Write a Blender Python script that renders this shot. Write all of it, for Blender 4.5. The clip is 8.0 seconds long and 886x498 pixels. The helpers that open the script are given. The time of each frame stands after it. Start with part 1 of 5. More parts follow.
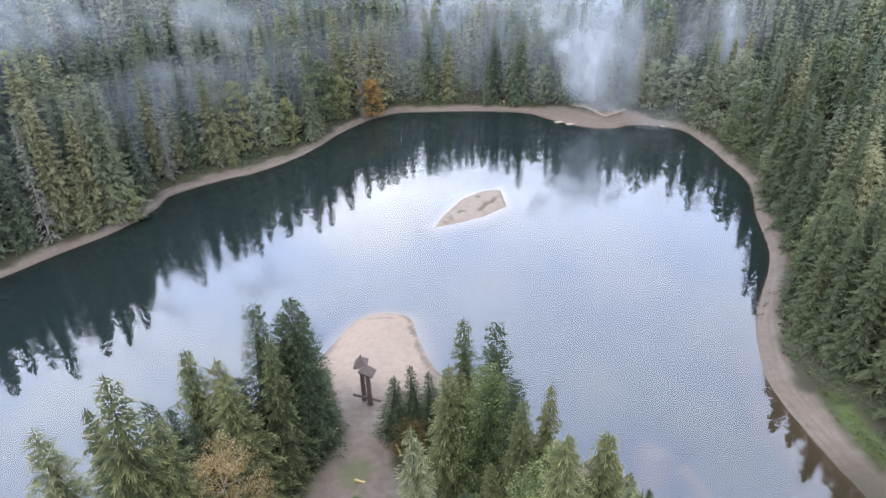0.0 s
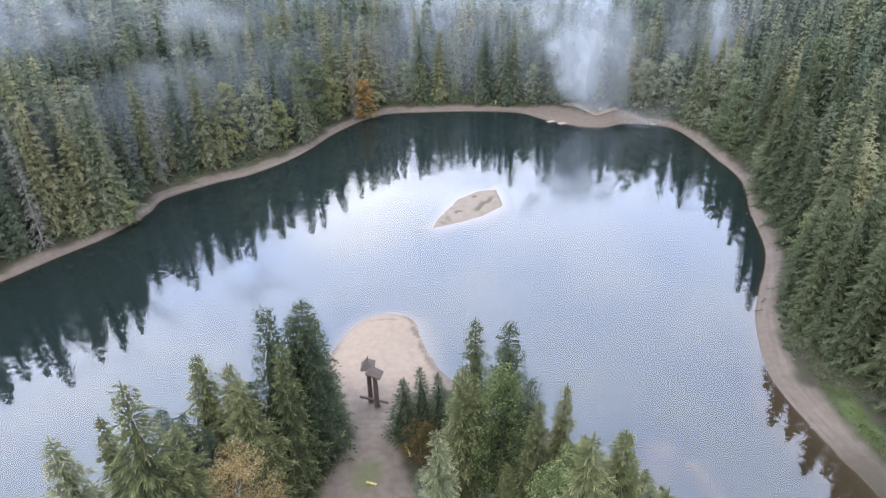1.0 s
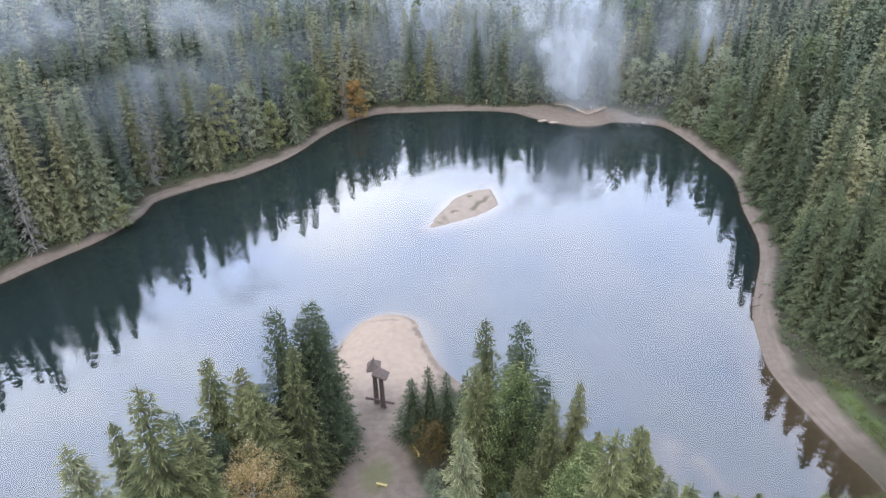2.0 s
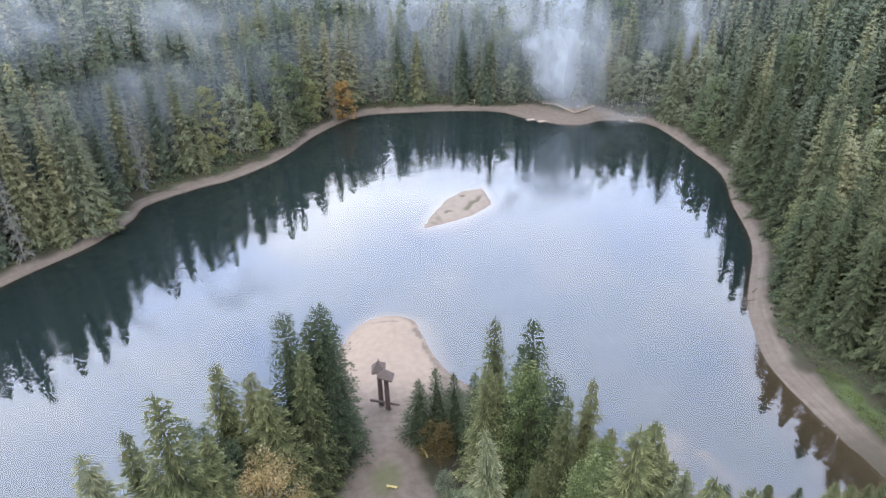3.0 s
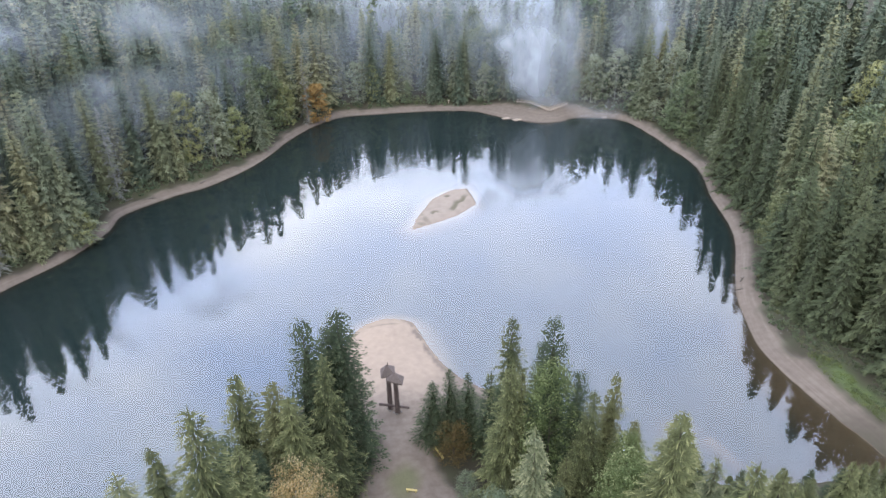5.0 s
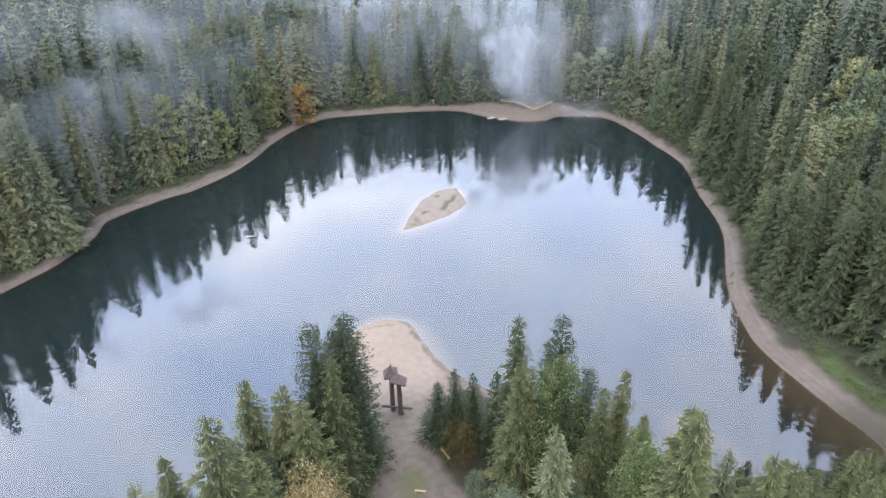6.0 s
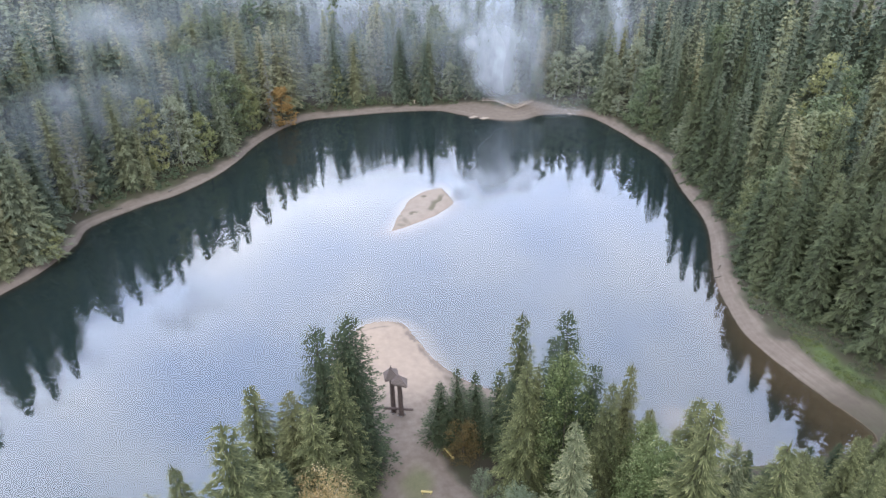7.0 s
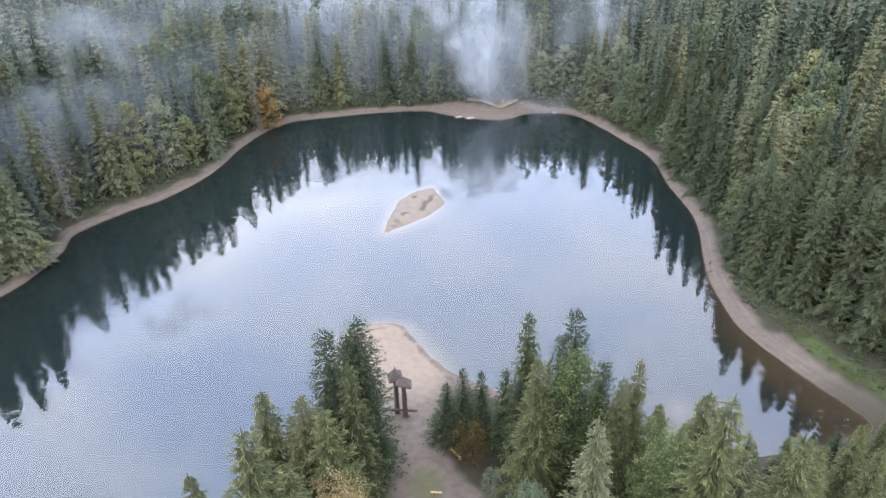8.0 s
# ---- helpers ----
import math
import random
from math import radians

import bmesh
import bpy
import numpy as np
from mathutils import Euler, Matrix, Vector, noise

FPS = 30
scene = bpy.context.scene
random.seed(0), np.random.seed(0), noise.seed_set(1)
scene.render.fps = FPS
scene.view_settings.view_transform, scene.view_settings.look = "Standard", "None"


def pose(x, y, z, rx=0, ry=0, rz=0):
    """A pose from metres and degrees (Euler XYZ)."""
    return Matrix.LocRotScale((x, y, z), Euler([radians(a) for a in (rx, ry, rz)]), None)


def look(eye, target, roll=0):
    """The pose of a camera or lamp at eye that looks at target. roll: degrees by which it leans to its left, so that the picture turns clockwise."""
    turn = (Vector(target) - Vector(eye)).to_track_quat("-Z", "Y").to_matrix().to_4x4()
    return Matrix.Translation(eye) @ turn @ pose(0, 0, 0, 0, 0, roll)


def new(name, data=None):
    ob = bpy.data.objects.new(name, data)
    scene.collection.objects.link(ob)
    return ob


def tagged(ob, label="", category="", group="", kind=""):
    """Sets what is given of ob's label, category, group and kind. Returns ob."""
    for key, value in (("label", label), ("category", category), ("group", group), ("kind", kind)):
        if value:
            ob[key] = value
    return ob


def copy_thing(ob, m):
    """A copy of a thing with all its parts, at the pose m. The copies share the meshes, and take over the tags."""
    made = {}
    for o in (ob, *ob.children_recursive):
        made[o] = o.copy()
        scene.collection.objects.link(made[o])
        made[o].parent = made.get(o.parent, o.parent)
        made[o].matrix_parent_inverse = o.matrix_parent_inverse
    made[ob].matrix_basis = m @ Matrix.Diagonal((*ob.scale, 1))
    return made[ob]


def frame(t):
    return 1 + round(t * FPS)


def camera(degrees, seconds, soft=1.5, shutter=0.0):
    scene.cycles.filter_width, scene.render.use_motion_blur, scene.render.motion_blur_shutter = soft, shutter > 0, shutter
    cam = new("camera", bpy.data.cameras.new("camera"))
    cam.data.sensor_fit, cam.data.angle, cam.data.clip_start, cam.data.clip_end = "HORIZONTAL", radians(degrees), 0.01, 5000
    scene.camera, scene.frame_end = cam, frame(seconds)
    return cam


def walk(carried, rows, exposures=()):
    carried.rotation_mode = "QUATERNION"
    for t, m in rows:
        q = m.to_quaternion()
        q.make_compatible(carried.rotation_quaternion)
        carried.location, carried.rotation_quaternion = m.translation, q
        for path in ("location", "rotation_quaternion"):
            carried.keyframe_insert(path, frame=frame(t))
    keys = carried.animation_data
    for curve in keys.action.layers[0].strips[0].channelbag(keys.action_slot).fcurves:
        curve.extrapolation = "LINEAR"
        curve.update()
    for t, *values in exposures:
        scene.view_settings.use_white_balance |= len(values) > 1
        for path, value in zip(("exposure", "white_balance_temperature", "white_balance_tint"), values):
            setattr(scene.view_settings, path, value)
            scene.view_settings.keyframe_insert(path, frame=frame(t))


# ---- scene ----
cam = camera(68.1, 8.0, soft=1.45)
PATH = [
    (0, (-0.208, 0.345, 108.139), (-0.249, 2.086, 107.154), -1.4),
    (0.5, (-2.533, 0.362, 108.258), (-2.551, 2.102, 107.273), -1.4),
    (1, (-4.852, 0.434, 108.302), (-4.847, 2.174, 107.317), -1.4),
    (1.5, (-7.151, 0.461, 108.337), (-7.123, 2.201, 107.351), -1.3),
    (3, (-14.326, 0.91, 108.56), (-14.215, 2.646, 107.572), -1.3),
    (3.5, (-16.77, 1.196, 108.562), (-16.63, 2.929, 107.574), -1.3),
    (4, (-19.308, 1.505, 108.558), (-19.136, 3.235, 107.57), -1.3),
    (4.5, (-21.718, 1.857, 108.663), (-21.517, 3.583, 107.674), -1.3),
    (6, (-29.1, 3.038, 108.908), (-28.804, 4.75, 107.917), -1.2),
    (6.5, (-31.599, 3.556, 108.976), (-31.264, 5.26, 107.983), -1.2),
    (7, (-34.042, 4.11, 109.032), (-33.671, 5.806, 108.039), -1.2),
    (7.5, (-36.55, 4.732, 109.044), (-36.145, 6.42, 108.05), -1.2),
    (8, (-38.983, 5.361, 109.175), (-38.548, 7.041, 108.181), -1.2),
]
EXPOSURE = 1.59
walk(cam, [(t, look(eye, target, roll)) for t, eye, target, roll in PATH], [(0.0, EXPOSURE), (8.0, EXPOSURE)])

# ---- sky and sun: an overcast, faintly blue morning ----
SUN_ELEV, SUN_AZ = 48.0, 200.0
world = bpy.data.worlds.new("world")
scene.world = world
world.use_nodes = True
wn, wl = world.node_tree.nodes, world.node_tree.links
wn.clear()
w_out = wn.new("ShaderNodeOutputWorld")
w_sky = wn.new("ShaderNodeTexSky")
w_sky.sky_type, w_sky.sun_disc = "NISHITA", False
w_sky.sun_elevation, w_sky.sun_rotation = radians(SUN_ELEV), radians(SUN_AZ)
w_skybg = wn.new("ShaderNodeBackground")
w_skybg.inputs["Strength"].default_value = 0.05
wl.new(w_sky.outputs[0], w_skybg.inputs["Color"])
w_tc = wn.new("ShaderNodeTexCoord")
w_map = wn.new("ShaderNodeMapping")
w_map.inputs["Scale"].default_value = (1.0, 1.0, 1.6)
w_noise = wn.new("ShaderNodeTexNoise")
w_noise.inputs["Scale"].default_value = 2.1
w_noise.inputs["Detail"].default_value = 5.0
w_noise.inputs["Roughness"].default_value = 0.5
w_ramp = wn.new("ShaderNodeValToRGB")
w_ramp.color_ramp.elements[0].position, w_ramp.color_ramp.elements[0].color = 0.36, (0.518, 0.608, 0.888, 1)
w_ramp.color_ramp.elements[1].position, w_ramp.color_ramp.elements[1].color = 0.64, (0.932, 0.932, 0.992, 1)
w_cloud = wn.new("ShaderNodeBackground")
w_cloud.inputs["Strength"].default_value = 1.24
w_add = wn.new("ShaderNodeAddShader")
wl.new(w_tc.outputs["Generated"], w_map.inputs["Vector"])
wl.new(w_map.outputs[0], w_noise.inputs["Vector"])
wl.new(w_noise.outputs["Fac"], w_ramp.inputs[0])
w_sep = wn.new("ShaderNodeSeparateXYZ")
wl.new(w_tc.outputs["Generated"], w_sep.inputs[0])
w_up = wn.new("ShaderNodeMapRange")
w_up.inputs["From Min"].default_value, w_up.inputs["From Max"].default_value = 0.38, 0.85
w_up.inputs["To Min"].default_value, w_up.inputs["To Max"].default_value = 1.12, 1.0
wl.new(w_sep.outputs[2], w_up.inputs["Value"])
w_east = wn.new("ShaderNodeMath")
w_east.operation = "MULTIPLY_ADD"
w_east.inputs[1].default_value, w_east.inputs[2].default_value = -0.24, 1.0
wl.new(w_sep.outputs[0], w_east.inputs[0])
w_both = wn.new("ShaderNodeMath")
w_both.operation = "MULTIPLY"
wl.new(w_up.outputs[0], w_both.inputs[0])
wl.new(w_east.outputs[0], w_both.inputs[1])
w_mul = wn.new("ShaderNodeVectorMath")
w_mul.operation = "SCALE"
w_high = wn.new("ShaderNodeMapRange")
w_high.inputs["From Min"].default_value, w_high.inputs["From Max"].default_value = 0.42, 0.75
wl.new(w_sep.outputs[2], w_high.inputs["Value"])
w_blue = wn.new("ShaderNodeMix")
w_blue.data_type, w_blue.blend_type = "RGBA", "MULTIPLY"
w_blue.inputs[7].default_value = (0.93, 0.98, 1.03, 1)
wl.new(w_high.outputs[0], w_blue.inputs[0])
wl.new(w_ramp.outputs[0], w_blue.inputs[6])
wl.new(w_blue.outputs[2], w_mul.inputs[0])
w_north = wn.new("ShaderNodeMath")
w_north.operation = "MULTIPLY_ADD"
w_north.inputs[1].default_value, w_north.inputs[2].default_value = 0.34, 1.02
wl.new(w_sep.outputs[1], w_north.inputs[0])
w_all = wn.new("ShaderNodeMath")
w_all.operation = "MULTIPLY"
wl.new(w_both.outputs[0], w_all.inputs[0])
wl.new(w_north.outputs[0], w_all.inputs[1])
wl.new(w_all.outputs[0], w_mul.inputs["Scale"])
wl.new(w_mul.outputs[0], w_cloud.inputs["Color"])
wl.new(w_skybg.outputs[0], w_add.inputs[0])
wl.new(w_cloud.outputs[0], w_add.inputs[1])
wl.new(w_add.outputs[0], w_out.inputs["Surface"])

sun_data = bpy.data.lights.new("sun", "SUN")
sun_data.energy, sun_data.angle, sun_data.color = 0.6, radians(25), (1.0, 0.97, 0.92)
sun = new("sun", sun_data)
sun.matrix_world = look((0, -60, 200), Vector((0, -60, 200)) - Vector((math.sin(radians(SUN_AZ)) * math.cos(radians(SUN_ELEV)), math.cos(radians(SUN_AZ)) * math.cos(radians(SUN_ELEV)), math.sin(radians(SUN_ELEV)))))


# ---- materials ----
def material(name):
    m = bpy.data.materials.new(name)
    m.use_nodes = True
    m.node_tree.nodes.clear()
    out = m.node_tree.nodes.new("ShaderNodeOutputMaterial")
    return m, m.node_tree.nodes, m.node_tree.links, out


def ramp(nodes, links, source, stops):
    r = nodes.new("ShaderNodeValToRGB")
    els = r.color_ramp.elements
    while len(els) < len(stops):
        els.new(0.5)
    for e, (p, c) in zip(els, stops):
        e.position, e.color = p, (*c, 1)
    links.new(source, r.inputs[0])
    return r.outputs[0]


def noise_node(nodes, links, scale, detail=4.0, vector=None, rough=0.55):
    n = nodes.new("ShaderNodeTexNoise")
    n.inputs["Scale"].default_value, n.inputs["Detail"].default_value, n.inputs["Roughness"].default_value = scale, detail, rough
    if vector is not None:
        links.new(vector, n.inputs["Vector"])
    return n.outputs["Fac"]


def mix_rgb(nodes, links, fac, a, b, blend="MIX"):
    n = nodes.new("ShaderNodeMix")
    n.data_type, n.blend_type = "RGBA", blend
    for sock, v in ((n.inputs[0], fac), (n.inputs[6], a), (n.inputs[7], b)):
        if isinstance(v, (int, float)):
            sock.default_value = v
        elif isinstance(v, tuple):
            sock.default_value = (*v, 1)
        else:
            links.new(v, sock)
    return n.outputs[2]


def calc(nodes, links, op, a, b):
    n = nodes.new("ShaderNodeMath")
    n.operation = op
    for sock, v in zip(n.inputs, (a, b)):
        if isinstance(v, (int, float)):
            sock.default_value = v
        else:
            links.new(v, sock)
    return n.outputs[0]


def attr(nodes, name):
    a = nodes.new("ShaderNodeAttribute")
    a.attribute_name = name
    return a.outputs["Fac"]


def principled(nodes, links, out, color, rough=0.8, spec=0.3, bump=None, bump_dist=0.05, strength=0.6):
    p = nodes.new("ShaderNodeBsdfPrincipled")
    if isinstance(color, tuple):
        p.inputs["Base Color"].default_value = (*color, 1)
    else:
        links.new(color, p.inputs["Base Color"])
    p.inputs["Roughness"].default_value = rough
    p.inputs["Specular IOR Level"].default_value = spec
    if bump is not None:
        b = nodes.new("ShaderNodeBump")
        b.inputs["Distance"].default_value, b.inputs["Strength"].default_value = bump_dist, strength
        links.new(bump, b.inputs["Height"])
        links.new(b.outputs[0], p.inputs["Normal"])
    links.new(p.outputs[0], out.inputs["Surface"])
    return p


def foliage(name, stops, tip_color, tip_amount, by_attribute=False, sharp=3.0, broad=False):
    """Needles or leaves: a hue for each tree, a paler colour where tip is high (young growth on needle twigs), fine
    mottling.
    """
    m, n, l, out = material(name)
    if by_attribute:
        pick = attr(n, "tint")
    else:
        pick = n.new("ShaderNodeObjectInfo").outputs["Random"]
    base = ramp(n, l, pick, stops)
    geo = n.new("ShaderNodeNewGeometry")
    mott = noise_node(n, l, 0.9, 3.0, geo.outputs["Position"])
    isl = calc(n, l, "MULTIPLY", geo.outputs["Random Per Island"], 0.45)
    if broad:
        base = mix_rgb(n, l, mott, base, (0.72, 0.72, 0.66), "MULTIPLY")
        base = mix_rgb(n, l, isl, base, (1.25, 1.2, 1.0), "MULTIPLY")
    else:
        base = mix_rgb(n, l, mott, base, (0.72, 0.74, 0.70), "MULTIPLY")
        base = mix_rgb(n, l, calc(n, l, "MULTIPLY", isl, 1.6), base, (1.65, 1.6, 1.5), "MULTIPLY")
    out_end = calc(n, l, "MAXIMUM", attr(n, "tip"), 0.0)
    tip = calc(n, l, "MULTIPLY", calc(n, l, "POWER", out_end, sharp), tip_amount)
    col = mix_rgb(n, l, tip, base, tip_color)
    # Painted shade: the crown core (tip -1) is mixed towards shaded-needle colour.
    core_shade = calc(n, l, "MULTIPLY", calc(n, l, "LESS_THAN", attr(n, "tip"), -0.5), 0.6)
    col = mix_rgb(n, l, core_shade, col, ramp(n, l, mott, [(0.35, (0.026, 0.028, 0.016)), (0.65, (0.050, 0.050, 0.030))]))
    p = principled(n, l, out, col, 0.85, 0.12)
    tr = n.new("ShaderNodeBsdfTranslucent")
    l.new(col, tr.inputs["Color"])
    mx = n.new("ShaderNodeMixShader")
    mx.inputs[0].default_value = 0.16
    l.new(p.outputs[0], mx.inputs[1])
    l.new(tr.outputs[0], mx.inputs[2])
    l.new(mx.outputs[0], out.inputs["Surface"])
    return m


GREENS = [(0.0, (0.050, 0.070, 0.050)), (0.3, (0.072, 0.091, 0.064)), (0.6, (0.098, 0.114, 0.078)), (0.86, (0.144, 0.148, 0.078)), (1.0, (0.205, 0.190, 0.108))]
OLIVES = [(0.0, (0.038, 0.046, 0.022)), (0.5, (0.053, 0.059, 0.026)), (1.0, (0.069, 0.070, 0.031))]
BANKS = [(0.0, (0.036, 0.047, 0.028)), (0.5, (0.048, 0.058, 0.032)), (1.0, (0.066, 0.073, 0.037))]
DARKS = [(0.0, (0.022, 0.032, 0.017)), (1.0, (0.031, 0.040, 0.022))]
LIGHTS = [(0.0, (0.043, 0.051, 0.023)), (1.0, (0.058, 0.064, 0.027))]
SILVERS = [(0.0, (0.060, 0.069, 0.037)), (1.0, (0.074, 0.082, 0.044))]
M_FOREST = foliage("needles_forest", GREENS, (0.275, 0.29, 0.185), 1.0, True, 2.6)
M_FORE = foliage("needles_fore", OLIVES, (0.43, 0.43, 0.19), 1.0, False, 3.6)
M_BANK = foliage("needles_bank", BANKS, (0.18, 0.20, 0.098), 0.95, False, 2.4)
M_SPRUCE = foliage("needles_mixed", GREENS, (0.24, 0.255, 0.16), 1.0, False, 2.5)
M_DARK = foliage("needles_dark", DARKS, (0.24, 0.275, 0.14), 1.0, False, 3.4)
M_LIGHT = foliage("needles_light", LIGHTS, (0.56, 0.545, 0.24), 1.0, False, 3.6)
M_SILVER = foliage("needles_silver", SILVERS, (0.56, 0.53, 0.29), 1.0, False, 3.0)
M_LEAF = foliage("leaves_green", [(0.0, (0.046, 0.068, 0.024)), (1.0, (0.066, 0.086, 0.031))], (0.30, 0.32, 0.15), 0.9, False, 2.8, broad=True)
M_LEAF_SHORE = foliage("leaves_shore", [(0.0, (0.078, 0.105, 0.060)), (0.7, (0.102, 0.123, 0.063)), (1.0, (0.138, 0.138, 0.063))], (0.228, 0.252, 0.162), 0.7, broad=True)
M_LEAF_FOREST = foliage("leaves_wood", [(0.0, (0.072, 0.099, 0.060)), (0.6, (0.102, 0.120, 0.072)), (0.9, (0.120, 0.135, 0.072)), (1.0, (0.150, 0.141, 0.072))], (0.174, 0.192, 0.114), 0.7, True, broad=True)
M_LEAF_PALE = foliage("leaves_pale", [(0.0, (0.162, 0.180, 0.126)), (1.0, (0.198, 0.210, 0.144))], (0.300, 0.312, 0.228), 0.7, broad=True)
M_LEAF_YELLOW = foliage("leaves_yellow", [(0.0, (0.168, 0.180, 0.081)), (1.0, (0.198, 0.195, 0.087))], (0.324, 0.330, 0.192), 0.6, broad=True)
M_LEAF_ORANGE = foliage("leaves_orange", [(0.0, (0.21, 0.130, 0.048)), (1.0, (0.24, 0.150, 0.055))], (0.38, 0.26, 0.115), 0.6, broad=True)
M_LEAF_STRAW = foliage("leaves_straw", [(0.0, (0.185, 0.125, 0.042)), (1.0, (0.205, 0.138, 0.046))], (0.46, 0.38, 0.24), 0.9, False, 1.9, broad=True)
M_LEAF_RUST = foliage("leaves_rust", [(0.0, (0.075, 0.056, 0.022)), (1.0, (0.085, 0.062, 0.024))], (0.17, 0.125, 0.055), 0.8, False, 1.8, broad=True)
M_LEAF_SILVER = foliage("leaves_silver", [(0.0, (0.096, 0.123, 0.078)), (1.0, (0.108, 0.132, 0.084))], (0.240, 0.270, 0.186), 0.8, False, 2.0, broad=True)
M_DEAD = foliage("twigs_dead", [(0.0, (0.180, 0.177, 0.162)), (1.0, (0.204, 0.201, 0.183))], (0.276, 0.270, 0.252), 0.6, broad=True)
M_GRASS = foliage("grass_blades", [(0.0, (0.072, 0.100, 0.030)), (1.0, (0.110, 0.132, 0.040))], (0.19, 0.23, 0.075), 0.7)


def wood(name, dark, light, scale=3.0, rough=0.85):
    m, n, l, out = material(name)
    tc = n.new("ShaderNodeTexCoord").outputs["Object"]
    mp = n.new("ShaderNodeMapping")
    mp.inputs["Scale"].default_value = (6.0, 6.0, 0.7)
    l.new(tc, mp.inputs["Vector"])
    grain = noise_node(n, l, scale, 6.0, mp.outputs[0])
    blot = noise_node(n, l, 0.8, 3.0, tc)
    col = ramp(n, l, grain, [(0.3, dark), (0.7, light)])
    col = mix_rgb(n, l, calc(n, l, "MULTIPLY", blot, 0.5), col, dark)
    principled(n, l, out, col, rough, 0.25, grain, 0.02)
    return m


M_BARK = wood("bark", (0.021, 0.016, 0.013), (0.066, 0.051, 0.039), 2.0)
M_BARK_PALE = wood("bark_pale", (0.120, 0.114, 0.102), (0.252, 0.240, 0.216), 2.0)
M_OLD_WOOD = wood("weathered_timber", (0.043, 0.031, 0.026), (0.108, 0.079, 0.066), 2.5)
M_ROOF = wood("shingle_timber", (0.042, 0.031, 0.026), (0.185, 0.145, 0.122), 6.5)
M_YELLOW_WOOD = wood("fresh_pine", (0.288, 0.222, 0.078), (0.396, 0.324, 0.132), 3.0, 0.6)
M_PALE_WOOD = wood("pale_planks", (0.204, 0.162, 0.120), (0.348, 0.288, 0.228), 3.0)
M_DRIFT = wood("driftwood", (0.060, 0.051, 0.042), (0.132, 0.114, 0.096), 3.0)


def stone_mat():
    m, n, l, out = material("pale_stone")
    tc = n.new("ShaderNodeTexCoord").outputs["Object"]
    k = noise_node(n, l, 3.0, 6.0, tc)
    col = ramp(n, l, k, [(0.3, (0.078, 0.069, 0.060)), (0.7, (0.156, 0.141, 0.123))])
    principled(n, l, out, col, 0.85, 0.3, k, 0.03)
    return m


M_STONE = stone_mat()


def ground_mat():
    """Sandy shore, trodden path, moss and forest litter above water; a sandy lake bed whose colour darkens with depth,
    painting in the light the water absorbs.
    """
    m, n, l, out = material("ground_soil")
    geo = n.new("ShaderNodeNewGeometry")
    pos = geo.outputs["Position"]
    big = noise_node(n, l, 0.09, 5.0, pos)
    mid = noise_node(n, l, 0.55, 5.0, pos)
    fine = noise_node(n, l, 4.0, 5.0, pos, 0.65)
    sand = ramp(n, l, mid, [(0.25, (0.090, 0.069, 0.053)), (0.5, (0.123, 0.097, 0.076)), (0.78, (0.159, 0.131, 0.103))])
    sep0 = n.new("ShaderNodeSeparateXYZ")
    l.new(pos, sep0.inputs[0])
    run = n.new("ShaderNodeCombineXYZ")
    l.new(calc(n, l, "MULTIPLY", attr(n, "bank"), 1.1), run.inputs[0])
    l.new(calc(n, l, "MULTIPLY", sep0.outputs[0], 0.05), run.inputs[1])
    l.new(calc(n, l, "MULTIPLY", sep0.outputs[1], 0.05), run.inputs[2])
    streak = noise_node(n, l, 1.0, 4.0, run.outputs[0], 0.6)
    sand = mix_rgb(n, l, attr(n, "lined"), sand, ramp(n, l, streak, [(0.3, (0.060, 0.046, 0.036)), (0.5, (0.094, 0.074, 0.057)), (0.68, (0.148, 0.123, 0.096))]))
    sand = mix_rgb(n, l, calc(n, l, "MULTIPLY", fine, 0.4), sand, (0.111, 0.089, 0.070))
    pale = ramp(n, l, mid, [(0.28, (0.192, 0.146, 0.110)), (0.72, (0.238, 0.183, 0.136))])
    sand = mix_rgb(n, l, attr(n, "beach"), sand, pale)
    litter = ramp(n, l, big, [(0.3, (0.022, 0.018, 0.012)), (0.5, (0.030, 0.029, 0.016)), (0.7, (0.030, 0.040, 0.016))])
    litter = mix_rgb(n, l, calc(n, l, "MULTIPLY", fine, 0.6), litter, (0.048, 0.040, 0.027))
    moss = ramp(n, l, fine, [(0.3, (0.060, 0.069, 0.027)), (0.7, (0.102, 0.102, 0.045))])
    land = mix_rgb(n, l, attr(n, "sandy"), litter, sand)
    land = mix_rgb(n, l, attr(n, "mossy"), land, moss)
    land = mix_rgb(n, l, attr(n, "grassy"), land, ramp(n, l, fine, [(0.3, (0.050, 0.072, 0.024)), (0.7, (0.085, 0.115, 0.036))]))
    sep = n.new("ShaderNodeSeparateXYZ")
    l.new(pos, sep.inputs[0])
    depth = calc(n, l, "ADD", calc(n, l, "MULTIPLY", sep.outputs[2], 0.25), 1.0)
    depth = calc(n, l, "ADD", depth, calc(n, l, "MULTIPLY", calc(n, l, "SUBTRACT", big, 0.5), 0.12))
    # Bed colours darken with depth to paint in absorption by the water.
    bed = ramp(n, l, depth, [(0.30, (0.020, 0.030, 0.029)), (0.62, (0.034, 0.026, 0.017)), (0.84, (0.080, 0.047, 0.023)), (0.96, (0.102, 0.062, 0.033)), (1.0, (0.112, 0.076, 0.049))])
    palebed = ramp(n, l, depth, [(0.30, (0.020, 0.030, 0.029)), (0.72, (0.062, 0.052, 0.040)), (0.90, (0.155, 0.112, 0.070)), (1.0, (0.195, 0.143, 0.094))])
